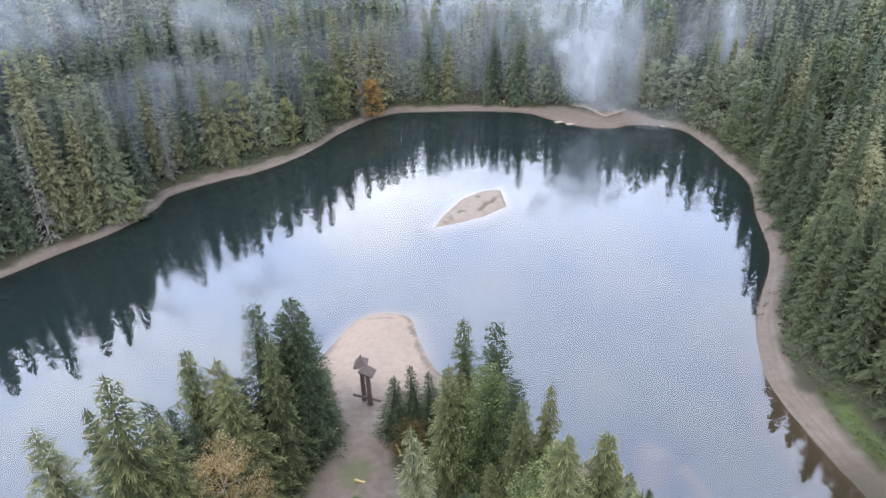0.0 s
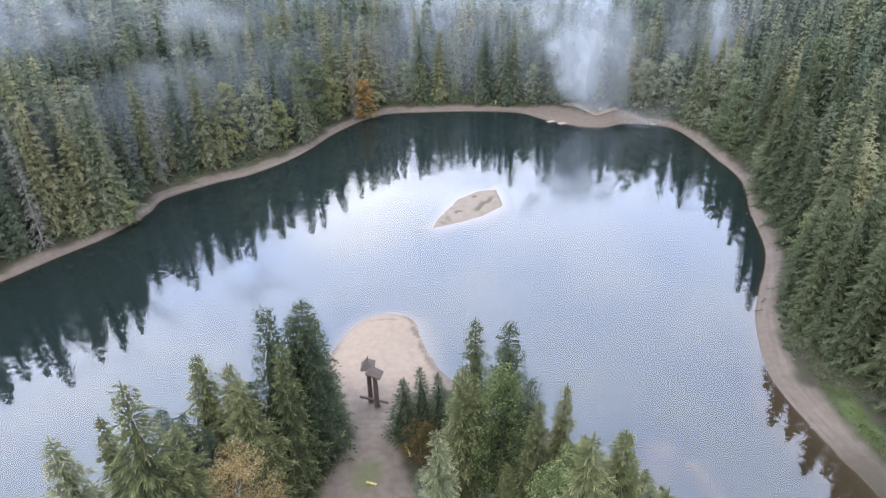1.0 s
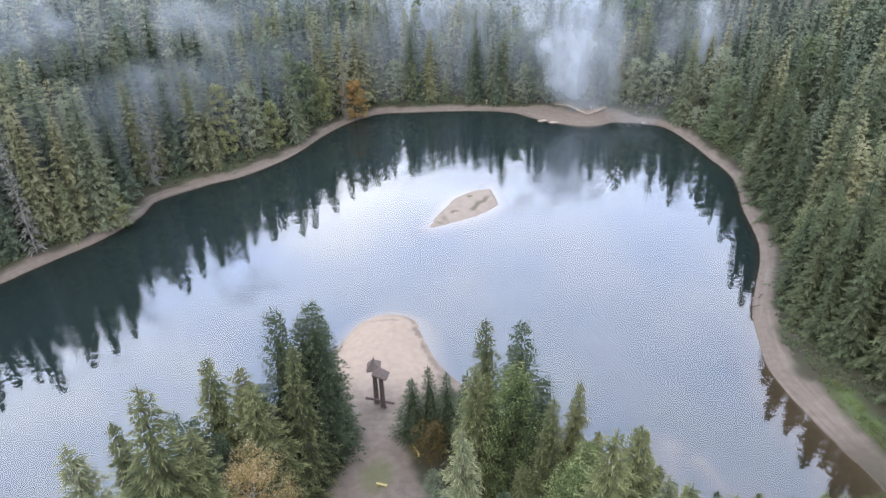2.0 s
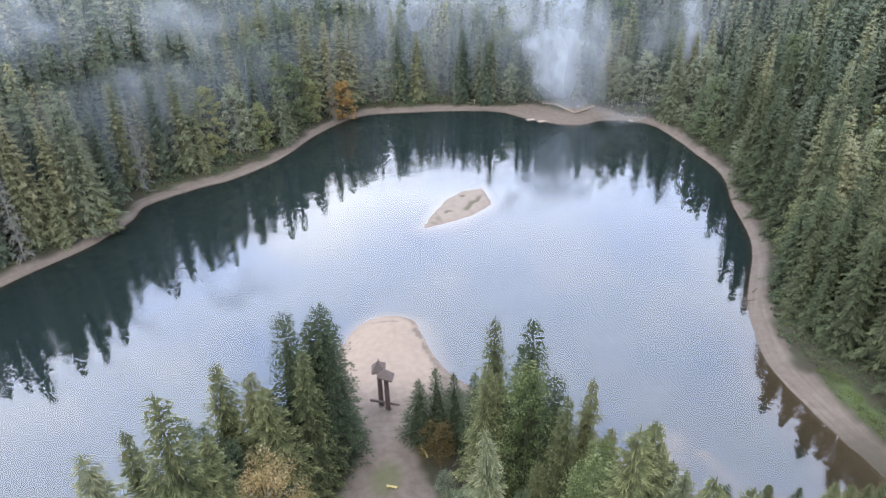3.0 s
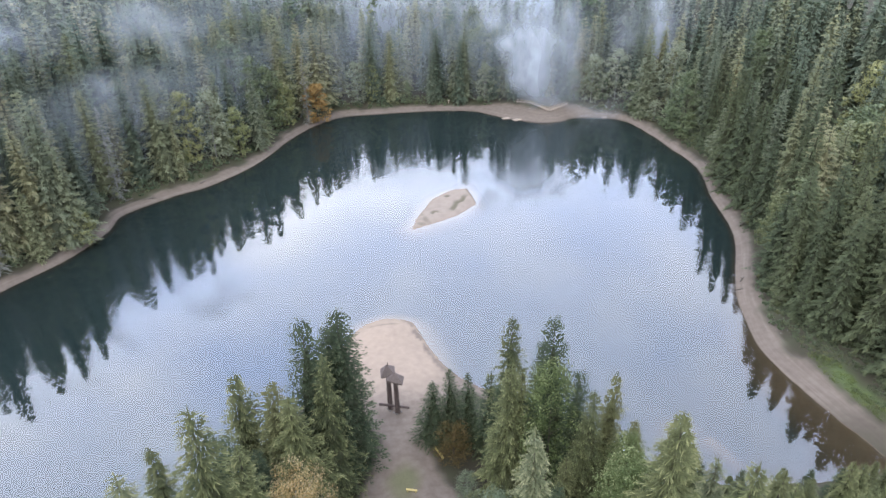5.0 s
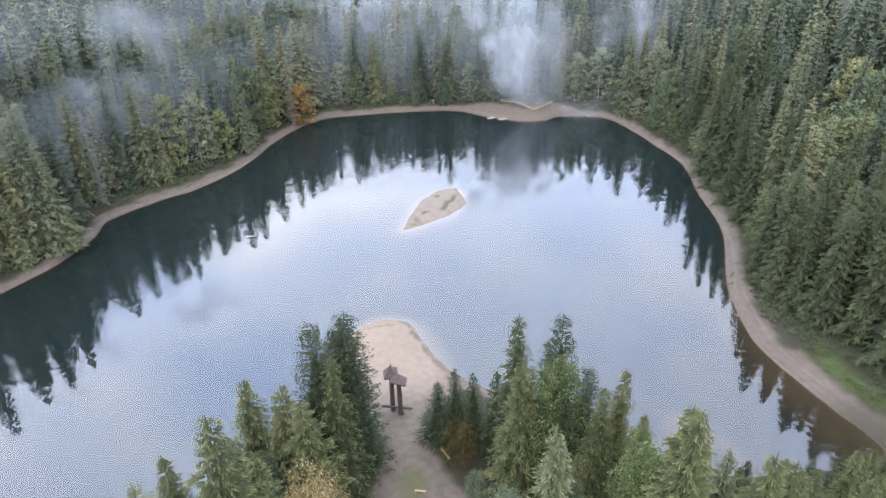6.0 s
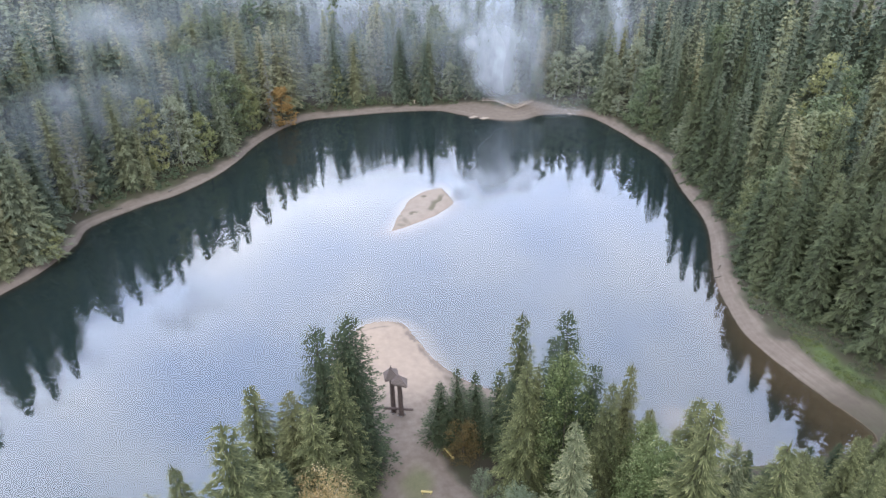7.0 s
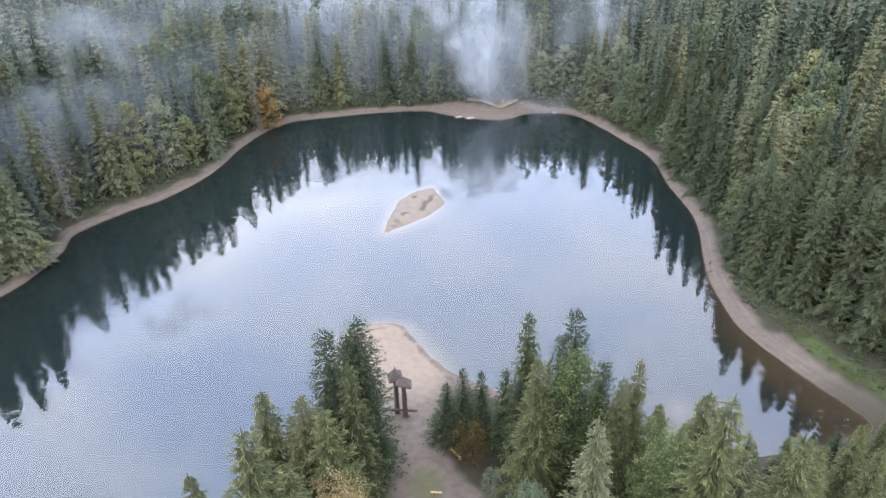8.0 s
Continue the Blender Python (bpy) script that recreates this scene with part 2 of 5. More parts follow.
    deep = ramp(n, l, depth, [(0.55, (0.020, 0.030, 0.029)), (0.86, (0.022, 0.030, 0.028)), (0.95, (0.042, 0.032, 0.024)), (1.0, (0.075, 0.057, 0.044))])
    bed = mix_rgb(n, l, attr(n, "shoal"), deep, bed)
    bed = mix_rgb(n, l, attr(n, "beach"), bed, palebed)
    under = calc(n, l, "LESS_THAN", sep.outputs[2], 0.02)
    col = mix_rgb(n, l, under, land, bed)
    principled(n, l, out, col, 0.92, 0.2, calc(n, l, "ADD", mid, calc(n, l, "MULTIPLY", fine, 0.4)), 0.08, 0.35)
    return m


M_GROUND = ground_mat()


def island_mat():
    m, n, l, out = material("island_sand")
    geo = n.new("ShaderNodeNewGeometry")
    mid = noise_node(n, l, 0.35, 5.0, geo.outputs["Position"])
    fine = noise_node(n, l, 3.0, 5.0, geo.outputs["Position"], 0.65)
    sep = n.new("ShaderNodeSeparateXYZ")
    l.new(geo.outputs["Position"], sep.inputs[0])
    col = ramp(n, l, mid, [(0.3, (0.166, 0.133, 0.106)), (0.6, (0.205, 0.167, 0.135)), (0.75, (0.172, 0.140, 0.111))])
    col = mix_rgb(n, l, calc(n, l, "MULTIPLY", fine, 0.4), col, (0.166, 0.130, 0.096))
    col = mix_rgb(n, l, attr(n, "weed"), col, (0.064, 0.059, 0.033))
    col = mix_rgb(n, l, calc(n, l, "LESS_THAN", sep.outputs[2], 0.05), col, (0.139, 0.109, 0.084))
    # Below the waterline the sand darkens with depth, as painted-in light loss.
    sub = calc(n, l, "ADD", calc(n, l, "MULTIPLY", sep.outputs[2], 0.6), 1.0)
    depth_tone = ramp(n, l, sub, [(0.1, (0.017, 0.018, 0.017)), (0.6, (0.073, 0.055, 0.041)), (1.0, (0.205, 0.151, 0.106))])
    col = mix_rgb(n, l, calc(n, l, "LESS_THAN", sep.outputs[2], 0.0), col, depth_tone)
    principled(n, l, out, col, 0.9, 0.2, fine, 0.1)
    return m


M_ISLAND = island_mat()


def water_mat():
    """Still, dark lake water: a smooth mirror over a clear, slightly green body."""
    m, n, l, out = material("lake_water")
    geo = n.new("ShaderNodeNewGeometry")
    fr = n.new("ShaderNodeFresnel")
    fr.inputs["IOR"].default_value = 1.34
    gl = n.new("ShaderNodeBsdfGlossy")
    gl.inputs["Roughness"].default_value = 0.02
    gl.inputs["Color"].default_value = (0.97, 0.98, 1.0, 1)
    rip = noise_node(n, l, 0.25, 3.0, geo.outputs["Position"])
    bm_ = n.new("ShaderNodeBump")
    bm_.inputs["Distance"].default_value, bm_.inputs["Strength"].default_value = 0.012, 0.16
    l.new(rip, bm_.inputs["Height"])
    l.new(bm_.outputs[0], gl.inputs["Normal"])
    tr = n.new("ShaderNodeBsdfTransparent")
    tr.inputs["Color"].default_value = (0.80, 0.86, 0.84, 1)
    mx = n.new("ShaderNodeMixShader")
    l.new(calc(n, l, "ADD", calc(n, l, "MULTIPLY", fr.outputs[0], 1.3), 0.06), mx.inputs[0])
    l.new(tr.outputs[0], mx.inputs[1])
    l.new(gl.outputs[0], mx.inputs[2])
    l.new(mx.outputs[0], out.inputs["Surface"])
    return m


M_WATER = water_mat()


def mist_mat(name, density, scale, lo, hi, rise=0.55, color=(0.510, 0.540, 0.576)):
    """Thin vapour: mostly clear, white where it is lit, torn by noise."""
    m, n, l, out = material(name)
    geo = n.new("ShaderNodeNewGeometry")
    mp = n.new("ShaderNodeMapping")
    mp.inputs["Scale"].default_value = (1.0, 1.0, rise)
    l.new(geo.outputs["Position"], mp.inputs["Vector"])
    nz = noise_node(n, l, scale, 7.0, mp.outputs[0], 0.62)
    mr = n.new("ShaderNodeMapRange")
    mr.interpolation_type = "SMOOTHSTEP"
    mr.inputs["From Min"].default_value, mr.inputs["From Max"].default_value = lo, hi
    l.new(nz, mr.inputs["Value"])
    fac = calc(n, l, "MULTIPLY", calc(n, l, "MULTIPLY", mr.outputs[0], attr(n, "fade")), density)
    df = n.new("ShaderNodeBsdfDiffuse")
    df.inputs["Color"].default_value = (*color, 1)
    tl = n.new("ShaderNodeBsdfTranslucent")
    tl.inputs["Color"].default_value = (*color, 1)
    half = n.new("ShaderNodeMixShader")
    half.inputs[0].default_value = 0.5
    l.new(df.outputs[0], half.inputs[1])
    l.new(tl.outputs[0], half.inputs[2])
    clear = n.new("ShaderNodeBsdfTransparent")
    mx = n.new("ShaderNodeMixShader")
    l.new(fac, mx.inputs[0])
    l.new(clear.outputs[0], mx.inputs[1])
    l.new(half.outputs[0], mx.inputs[2])
    l.new(mx.outputs[0], out.inputs["Surface"])
    return m


M_WISP = mist_mat("mist_torn", 0.48, 0.040, 0.28, 0.88, 1.2)
M_MIST = mist_mat("mist_wisp", 0.85, 0.050, 0.26, 0.86)
M_PLUME = mist_mat("mist_plume", 1.0, 0.034, 0.16, 0.66, 0.5)
M_HAZE = mist_mat("mist_haze", 0.18, 0.008, -0.3, 0.45, 0.55, (0.492, 0.540, 0.600))


# ---- mesh helpers ----
def np_mesh(name, verts, tris, mat, attrs=None, smooth=False):
    me = bpy.data.meshes.new(name)
    verts, tris = np.asarray(verts, np.float32), np.asarray(tris, np.int32)
    me.vertices.add(len(verts))
    me.vertices.foreach_set("co", verts.ravel())
    k = tris.shape[1]
    me.loops.add(tris.size)
    me.loops.foreach_set("vertex_index", tris.ravel())
    me.polygons.add(len(tris))
    me.polygons.foreach_set("loop_start", np.arange(0, tris.size, k, dtype=np.int32))
    me.polygons.foreach_set("use_smooth", np.full(len(tris), smooth))
    for key, val in (attrs or {}).items():
        me.attributes.new(key, "FLOAT", "POINT").data.foreach_set("value", np.asarray(val, np.float32))
    me.materials.append(mat)
    me.update(calc_edges=True)
    return me


def part(name, bm, mat, parent, label=""):
    """Links a bmesh as one mesh object under a thing or a part."""
    me = bpy.data.meshes.new(name)
    bm.to_mesh(me)
    bm.free()
    me.materials.append(mat)
    ob = new(name, me)
    ob.parent = parent
    if label:
        tagged(ob, label)
    return ob


def box(bm, size, m, bevel=0.0):
    got = bmesh.ops.create_cube(bm, size=1.0)["verts"]
    bmesh.ops.scale(bm, vec=size, verts=got)
    if bevel:
        es = list({e for v in got for e in v.link_edges})
        got = bmesh.ops.bevel(bm, geom=es, offset=bevel, segments=1, affect="EDGES")["verts"]
        got = list({v for v in got})
    bmesh.ops.transform(bm, matrix=m, verts=got)


def log_bm(length, r0, r1, seg=8, rings=5, wobble=0.08, seed=0):
    """A tapered, slightly crooked log along z from 0 to length."""
    rng = random.Random(seed)
    bm = bmesh.new()
    prev = None
    ox = oy = 0.0
    for i in range(rings + 1):
        f = i / rings
        r = r0 + (r1 - r0) * f
        ox += rng.uniform(-wobble, wobble) * r0
        oy += rng.uniform(-wobble, wobble) * r0
        ring = [bm.verts.new((ox + r * rng.uniform(0.93, 1.07) * math.cos(6.2832 * k / seg), oy + r * rng.uniform(0.93, 1.07) * math.sin(6.2832 * k / seg), length * f)) for k in range(seg)]
        if prev:
            for k in range(seg):
                bm.faces.new((prev[k], prev[(k + 1) % seg], ring[(k + 1) % seg], ring[k]))
        else:
            bm.faces.new(ring[::-1])
        prev = ring
    bm.faces.new(prev)
    return bm


# ---- the lake's outline and the ground ----
NEAR_SHORE = [(-172, 140), (-166, 104), (-140, 72), (-108, 58), (-86, 66), (-71, 82), (-60, 98), (-48, 114), (-38, 130), (-33, 142), (-28.5, 151), (-21.5, 154.8),
              (-13.8, 152.3), (-11.5, 145), (-8.3, 135), (-4, 127), (5, 118), (16, 108), (27, 97), (37, 89), (45, 85), (58, 83.5), (71, 82.5), (79.5, 84)]
FAR_SHORE = [(80.3, 89.5), (78.3, 97.5), (76.6, 107), (75.4, 116), (75.3, 126), (78, 137), (82, 149), (89, 162), (97, 176), (102.7, 190), (108.2, 214), (114.8, 234),
             (116.6, 248), (115.5, 262), (113.8, 284), (109.5, 304), (98.4, 312), (86.5, 313.8), (77, 309.5), (65, 311.5), (49, 324), (37, 335.5), (13.5, 340),
             (-16.6, 340.4), (-31.5, 338.8), (-45.5, 326.5), (-57, 307.5), (-64.7, 289), (-73, 274.5), (-86, 260), (-97, 253.3), (-109, 243.3), (-114.8, 236),
             (-115.8, 224), (-123, 207), (-135, 191.5), (-147, 175), (-161, 160)]


def smooth_loop(pts, per=6):
    p = np.array(pts, float)
    a, b, c, d = np.roll(p, 1, 0), p, np.roll(p, -1, 0), np.roll(p, -2, 0)
    rows = []
    for k in range(per):
        t = k / per
        rows.append(0.5 * (2 * b + (c - a) * t + (2 * a - 5 * b + 4 * c - d) * t * t + (3 * b - a - 3 * c + d) * t ** 3))
    return np.stack(rows, 1).reshape(-1, 2)


LAKE = smooth_loop(NEAR_SHORE + FAR_SHORE)


def lattice(seed):
    return np.random.RandomState(seed).rand(64, 64)


LATTICES = [lattice(s) for s in range(6)]


def vnoise(x, y, scale, seed=0):
    """Smooth value noise in 0..1 over the plan; scale: metres per cell."""
    g = LATTICES[seed % 6]
    u, v = np.asarray(x) / scale + 17.3 * seed, np.asarray(y) / scale + 5.7 * seed
    iu, iv = np.floor(u).astype(int), np.floor(v).astype(int)
    fu, fv = u - iu, v - iv
    fu, fv = fu * fu * (3 - 2 * fu), fv * fv * (3 - 2 * fv)
    a, b, c, d = g[iu % 64, iv % 64], g[(iu + 1) % 64, iv % 64], g[iu % 64, (iv + 1) % 64], g[(iu + 1) % 64, (iv + 1) % 64]
    return (a * (1 - fu) + b * fu) * (1 - fv) + (c * (1 - fu) + d * fu) * fv


def sstep(a, b, x):
    t = np.clip((np.asarray(x, float) - a) / (b - a), 0, 1)
    return t * t * (3 - 2 * t)


def shore_distance(x, y):
    """Metres from the waterline: plus on land, minus in the lake."""
    x, y = np.atleast_1d(np.asarray(x, float)), np.atleast_1d(np.asarray(y, float))
    best = np.full(x.shape, 1e18)
    inside = np.zeros(x.shape, bool)
    n = len(LAKE)
    for i in range(n):
        (ax, ay), (bx, by) = LAKE[i], LAKE[(i + 1) % n]
        dx, dy = bx - ax, by - ay
        t = np.clip(((x - ax) * dx + (y - ay) * dy) / (dx * dx + dy * dy), 0, 1)
        best = np.minimum(best, (x - ax - t * dx) ** 2 + (y - ay - t * dy) ** 2)
        if ay != by:
            inside ^= ((ay > y) != (by > y)) & (x < dx * (y - ay) / dy + ax)
    return np.sqrt(best) * np.where(inside, -1, 1)


def beach_weight(x, y):
    return 1 - sstep(10, 23, np.hypot((np.asarray(x) + 20) * 1.0, (np.asarray(y) - 139) * 0.85))


def shallow_weight(x, y):
    bay = 0.5 - 0.5 * sstep(16, 52, np.hypot((np.asarray(x) - 54) * 0.75, np.asarray(y) - 86))
    east = (1 - sstep(110, 170, y)) * sstep(55, 72, x)
    return np.clip(np.maximum(np.maximum(bay, east * 0.8), beach_weight(x, y) * 0.62), 0, 1)


def near_line(x, y, a, b):
    (ax, ay), (bx, by) = a, b
    dx, dy = bx - ax, by - ay
    t = np.clip(((x - ax) * dx + (y - ay) * dy) / (dx * dx + dy * dy), 0, 1)
    return np.hypot(x - ax - t * dx, y - ay - t * dy)


def bar_weight(x, y):
    """Two drowned sand bars in the near bay."""
    return np.maximum(1 - sstep(0.5, 8.5, near_line(x, y, (36.5, 89), (41.5, 101.5))), 1 - sstep(0.2, 4.4, near_line(x, y, (46.8, 97), (49.5, 88)))) * (0.75 + 0.25 * vnoise(x, y, 3, 2))


def height(x, y, d=None):
    x, y = np.atleast_1d(np.asarray(x, float)), np.atleast_1d(np.asarray(y, float))
    if d is None:
        d = shore_distance(x, y)
    far = sstep(125, 175, y)
    west = far * (1 - sstep(-75, -35, x)) * (1 - sstep(290, 340, y))
    slope = 0.155 + 0.13 * far + 0.13 * west
    run = 14 - 9.5 * far
    land = (2.2 - 0.5 * far) * (sstep(-run, run, d) - 0.5) * 2 + 75 * (1 - np.exp(-slope * np.maximum(d - run, 0) / 75))
    land = land + (vnoise(x, y, 9, 1) - 0.5) * np.minimum(np.maximum(d, 0) * 0.05, 1.2) + (vnoise(x, y, 2.6, 2) - 0.5) * np.minimum(np.maximum(d, 0) * 0.05, 0.12)
    sh = shallow_weight(x, y)
    fall = 0.34 * (1 - sh) + 0.085 * sh
    bed = -4.0 * (1 - np.exp(np.minimum(d, 0) * fall / 4.0)) - 0.03
    bars = sh * 1.1 * (vnoise(x + 0.6 * y, y - 0.4 * x, 8, 3) - 0.45) * sstep(1, 8, -d)
    bed = np.minimum(bed + bars, -0.12 * sstep(0, 2.5, -d) - 0.03)
    bed = np.where(d < -1, np.maximum(bed, -1.6 + 1.64 * bar_weight(x, y)), bed)
    return np.where(d > 0, land, bed)


PATH_LINE = np.array([(-21, 152), (-19.5, 132), (-18.6, 116), (-20.6, 105), (-20.8, 94), (-20.4, 86), (-17, 72), (-13, 55), (-12, 30), (-14, -60)], float)
PATH_HALF = np.array([10, 14.5, 9.5, 4.8, 7.4, 10.5, 9, 6, 4, 4], float)


def path_side(x, y):
    """Signed metres past the edge of the trodden way (minus: on it)."""
    y = np.asarray(y, float)
    cx = np.interp(-y, -PATH_LINE[:, 1], PATH_LINE[:, 0])
    hw = np.interp(-y, -PATH_LINE[:, 1], PATH_HALF)
    return np.abs(np.asarray(x) - cx) - hw


def axis_steps(lo, hi, step, reach):
    mid = list(np.arange(lo, hi + step * 0.5, step))
    up, s = [], step
    while not up or up[-1] < reach:
        s *= 1.35
        up.append((up[-1] if up else hi) + s)
    down, s = [], step
    while not down or down[-1] > -reach:
        s *= 1.35
        down.append((down[-1] if down else lo) - s)
    return np.array(down[::-1] + mid + up)


gx, gy = axis_steps(-180, 190, 1.6, 4200), axis_steps(44, 372, 1.6, 4200)
gx = np.union1d(gx, gx[(gx > -44) & (gx < 4)] + 0.8)
gy = np.union1d(gy, gy[(gy > 84) & (gy < 158)] + 0.8)
GX, GY = [a.ravel() for a in np.meshgrid(gx, gy, indexing="ij")]
GD = shore_distance(GX, GY)
GZ = height(GX, GY, GD)
edge = (vnoise(GX, GY, 6, 4) - 0.5) * 3.0 + (vnoise(GX, GY, 2.2, 5) - 0.5) * 1.6
strip = 3.4 + 2.5 * (1 - sstep(110, 190, GY)) * sstep(60, 75, GX) + 8.0 * sstep(35, 55, GX) * (1 - sstep(86, 104, GX)) * sstep(295, 312, GY)
g_sandy = 1 - sstep(-0.8, 1.6, GD - strip + edge)
g_sandy = np.maximum(g_sandy, (1 - sstep(-1.0, 1.5, path_side(GX, GY) + edge * 0.7)) * (GY < 150))
bay = 1 - sstep(14, 30, np.hypot((GX - 62) * 0.7, GY - 80))
g_sandy = g_sandy * (1 - 0.8 * bay)
g_beach = beach_weight(GX, GY) * np.where(GD > 0, 1 - sstep(-1.5, 3.0, path_side(GX, GY) + edge), 1.0)
g_beach = np.maximum(g_beach, 0.08 * bar_weight(GX, GY) * (GD < 0))
g_mossy = (1 - sstep(2.0, 4.5, np.hypot((GX + 20.3) * 0.9, (GY - 92.5) * 0.62) + edge * 0.6)) * 0.7
g_mossy = np.maximum(g_mossy, (1 - sstep(0, 5, np.abs(GD - strip - 3.0) + edge)) * 0.12 * sstep(0, 2, GD - strip) * sstep(150, 170, GY))
g_wrack = (1 - sstep(0.3, 1.0, np.abs(GD - 0.9) + (vnoise(GX, GY, 2.2, 2) - 0.5) * 1.3)) * sstep(-18, -14, GX) * (1 - sstep(-6, -2, GX)) * sstep(124, 132, GY)
g_beach = g_beach * (1 - 0.9 * g_wrack)
g_grassy = sstep(6.0, 8.5, GD + edge) * (1 - sstep(11, 15, GD + edge)) * sstep(78, 82, GX) * sstep(84, 94, GY) * (1 - sstep(112, 118, GY)) * (0.15 + 0.7 * vnoise(GX, GY, 2.5, 1))
cols = len(gy)
i0 = (np.arange(len(gx) - 1)[:, None] * cols + np.arange(cols - 1)[None, :]).ravel()
quads = np.stack([i0, i0 + cols, i0 + cols + 1, i0 + 1], 1)
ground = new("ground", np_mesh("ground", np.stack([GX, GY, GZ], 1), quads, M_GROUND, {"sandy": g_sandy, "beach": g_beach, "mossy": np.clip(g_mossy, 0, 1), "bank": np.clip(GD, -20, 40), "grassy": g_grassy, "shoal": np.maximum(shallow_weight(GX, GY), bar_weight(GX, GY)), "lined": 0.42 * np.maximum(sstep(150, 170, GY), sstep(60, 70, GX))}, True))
tagged(ground, "sandy lake shore, trodden path and dark forest floor", "ground", kind="structure")

wx, wy = np.meshgrid(np.linspace(-185, 130, 40), np.linspace(50, 348, 40), indexing="ij")
k0 = (np.arange(39)[:, None] * 40 + np.arange(39)[None, :]).ravel()
water = new("water", np_mesh("water", np.stack([wx.ravel(), wy.ravel(), np.zeros(1600)], 1), np.stack([k0, k0 + 40, k0 + 41, k0 + 1], 1), M_WATER))
tagged(water, "still dark lake water mirroring the forest and sky", "lake", kind="structure")


def island():
    """A low, drop-shaped bar of bare sand with gullies and weed, sloping away under the water."""
    n = 90
    u, v = np.meshgrid(np.linspace(-0.35, 1.35, n), np.linspace(-1.6, 1.6, n), indexing="ij")
    u, v = u.ravel(), v.ravel()
    ax, ay = np.array([-7.4, 207.3]), np.array([18.0, 232.0])
    along = (ay - ax)
    length = np.hypot(*along)
    along = along / length
    side = np.array([-along[1], along[0]])
    north = np.interp(u, [0, 0.08, 0.2, 0.44, 0.65, 0.82, 1.0, 1.12], [0.4, 1.8, 3.6, 7.4, 9.6, 10.2, 8.2, 5.6])
    south = np.interp(u, [0, 0.08, 0.2, 0.34, 0.6, 0.85], [0.4, 1.7, 3.4, 4.9, 6.2, 7.0])
    width = np.where(v > 0, north, south)
    x = ax[0] + along[0] * u * length + side[0] * v * 9.0
    y = ax[1] + along[1] * u * length + side[1] * v * 9.0
    lat = np.abs(v * 9.0) - width
    over = np.maximum(np.maximum(-u, u - 0.985 - 0.194 * v) * length, 0)
    dist = np.where(over > 0, np.hypot(np.maximum(lat, 0), over), lat) + (vnoise(x, y, 5, 0) - 0.5) * 1.6 + (vnoise(x, y, 1.7, 1) - 0.5) * 0.5
    z = np.where(dist < 0, 1.0 * (1 - np.exp(dist * 0.6)), -dist * 0.22)
    gully = 1 - sstep(0.0, 1.2, np.abs(v * 9.0 + 0.4 + (vnoise(x, y, 4, 2) - 0.5) * 3.5 - (u - 0.73) * 9) - 0.5)
    gully = gully * sstep(0.50, 0.58, u) * (1 - sstep(0.84, 0.96, u))
    pit = 1 - sstep(0.5, 1.6, np.hypot(u * length - 0.78 * length, v * 9.0 - 5.8))
    pit = np.maximum(pit, (1 - sstep(0.8, 2.2, np.hypot(u * length - 0.39 * length, v * 9.0 - 1.0))) * sstep(0.25, 0.5, vnoise(x, y, 1.5, 2)))
    low = (1 - sstep(0.0, 1.0, np.abs(u * length - 7.5 - 0.5 * v * 9) - 0.6)) + (1 - sstep(0.0, 0.9, np.abs(u * length - 4.2 + 0.4 * v * 9) - 0.4))
    weed = np.clip(np.maximum(gully, pit) + 0.55 * low * sstep(0.3, 0.6, vnoise(x, y, 2, 3)), 0, 1) * (dist < -0.5)
    z = z - 0.3 * weed + (vnoise(x, y, 3, 4) - 0.5) * 0.25 * (dist < 0)
    j0 = (np.arange(n - 1)[:, None] * n + np.arange(n - 1)[None, :]).ravel()
    ob = new("sand_island", np_mesh("sand_island", np.stack([x, y, z], 1), np.stack([j0, j0 + n, j0 + n + 1, j0 + 1], 1)[:, ::-1], M_ISLAND, {"weed": weed * 0.8}, True))
    tagged(ob, "low bare sand island with weedy hollows in the lake", "island", kind="structure")


island()


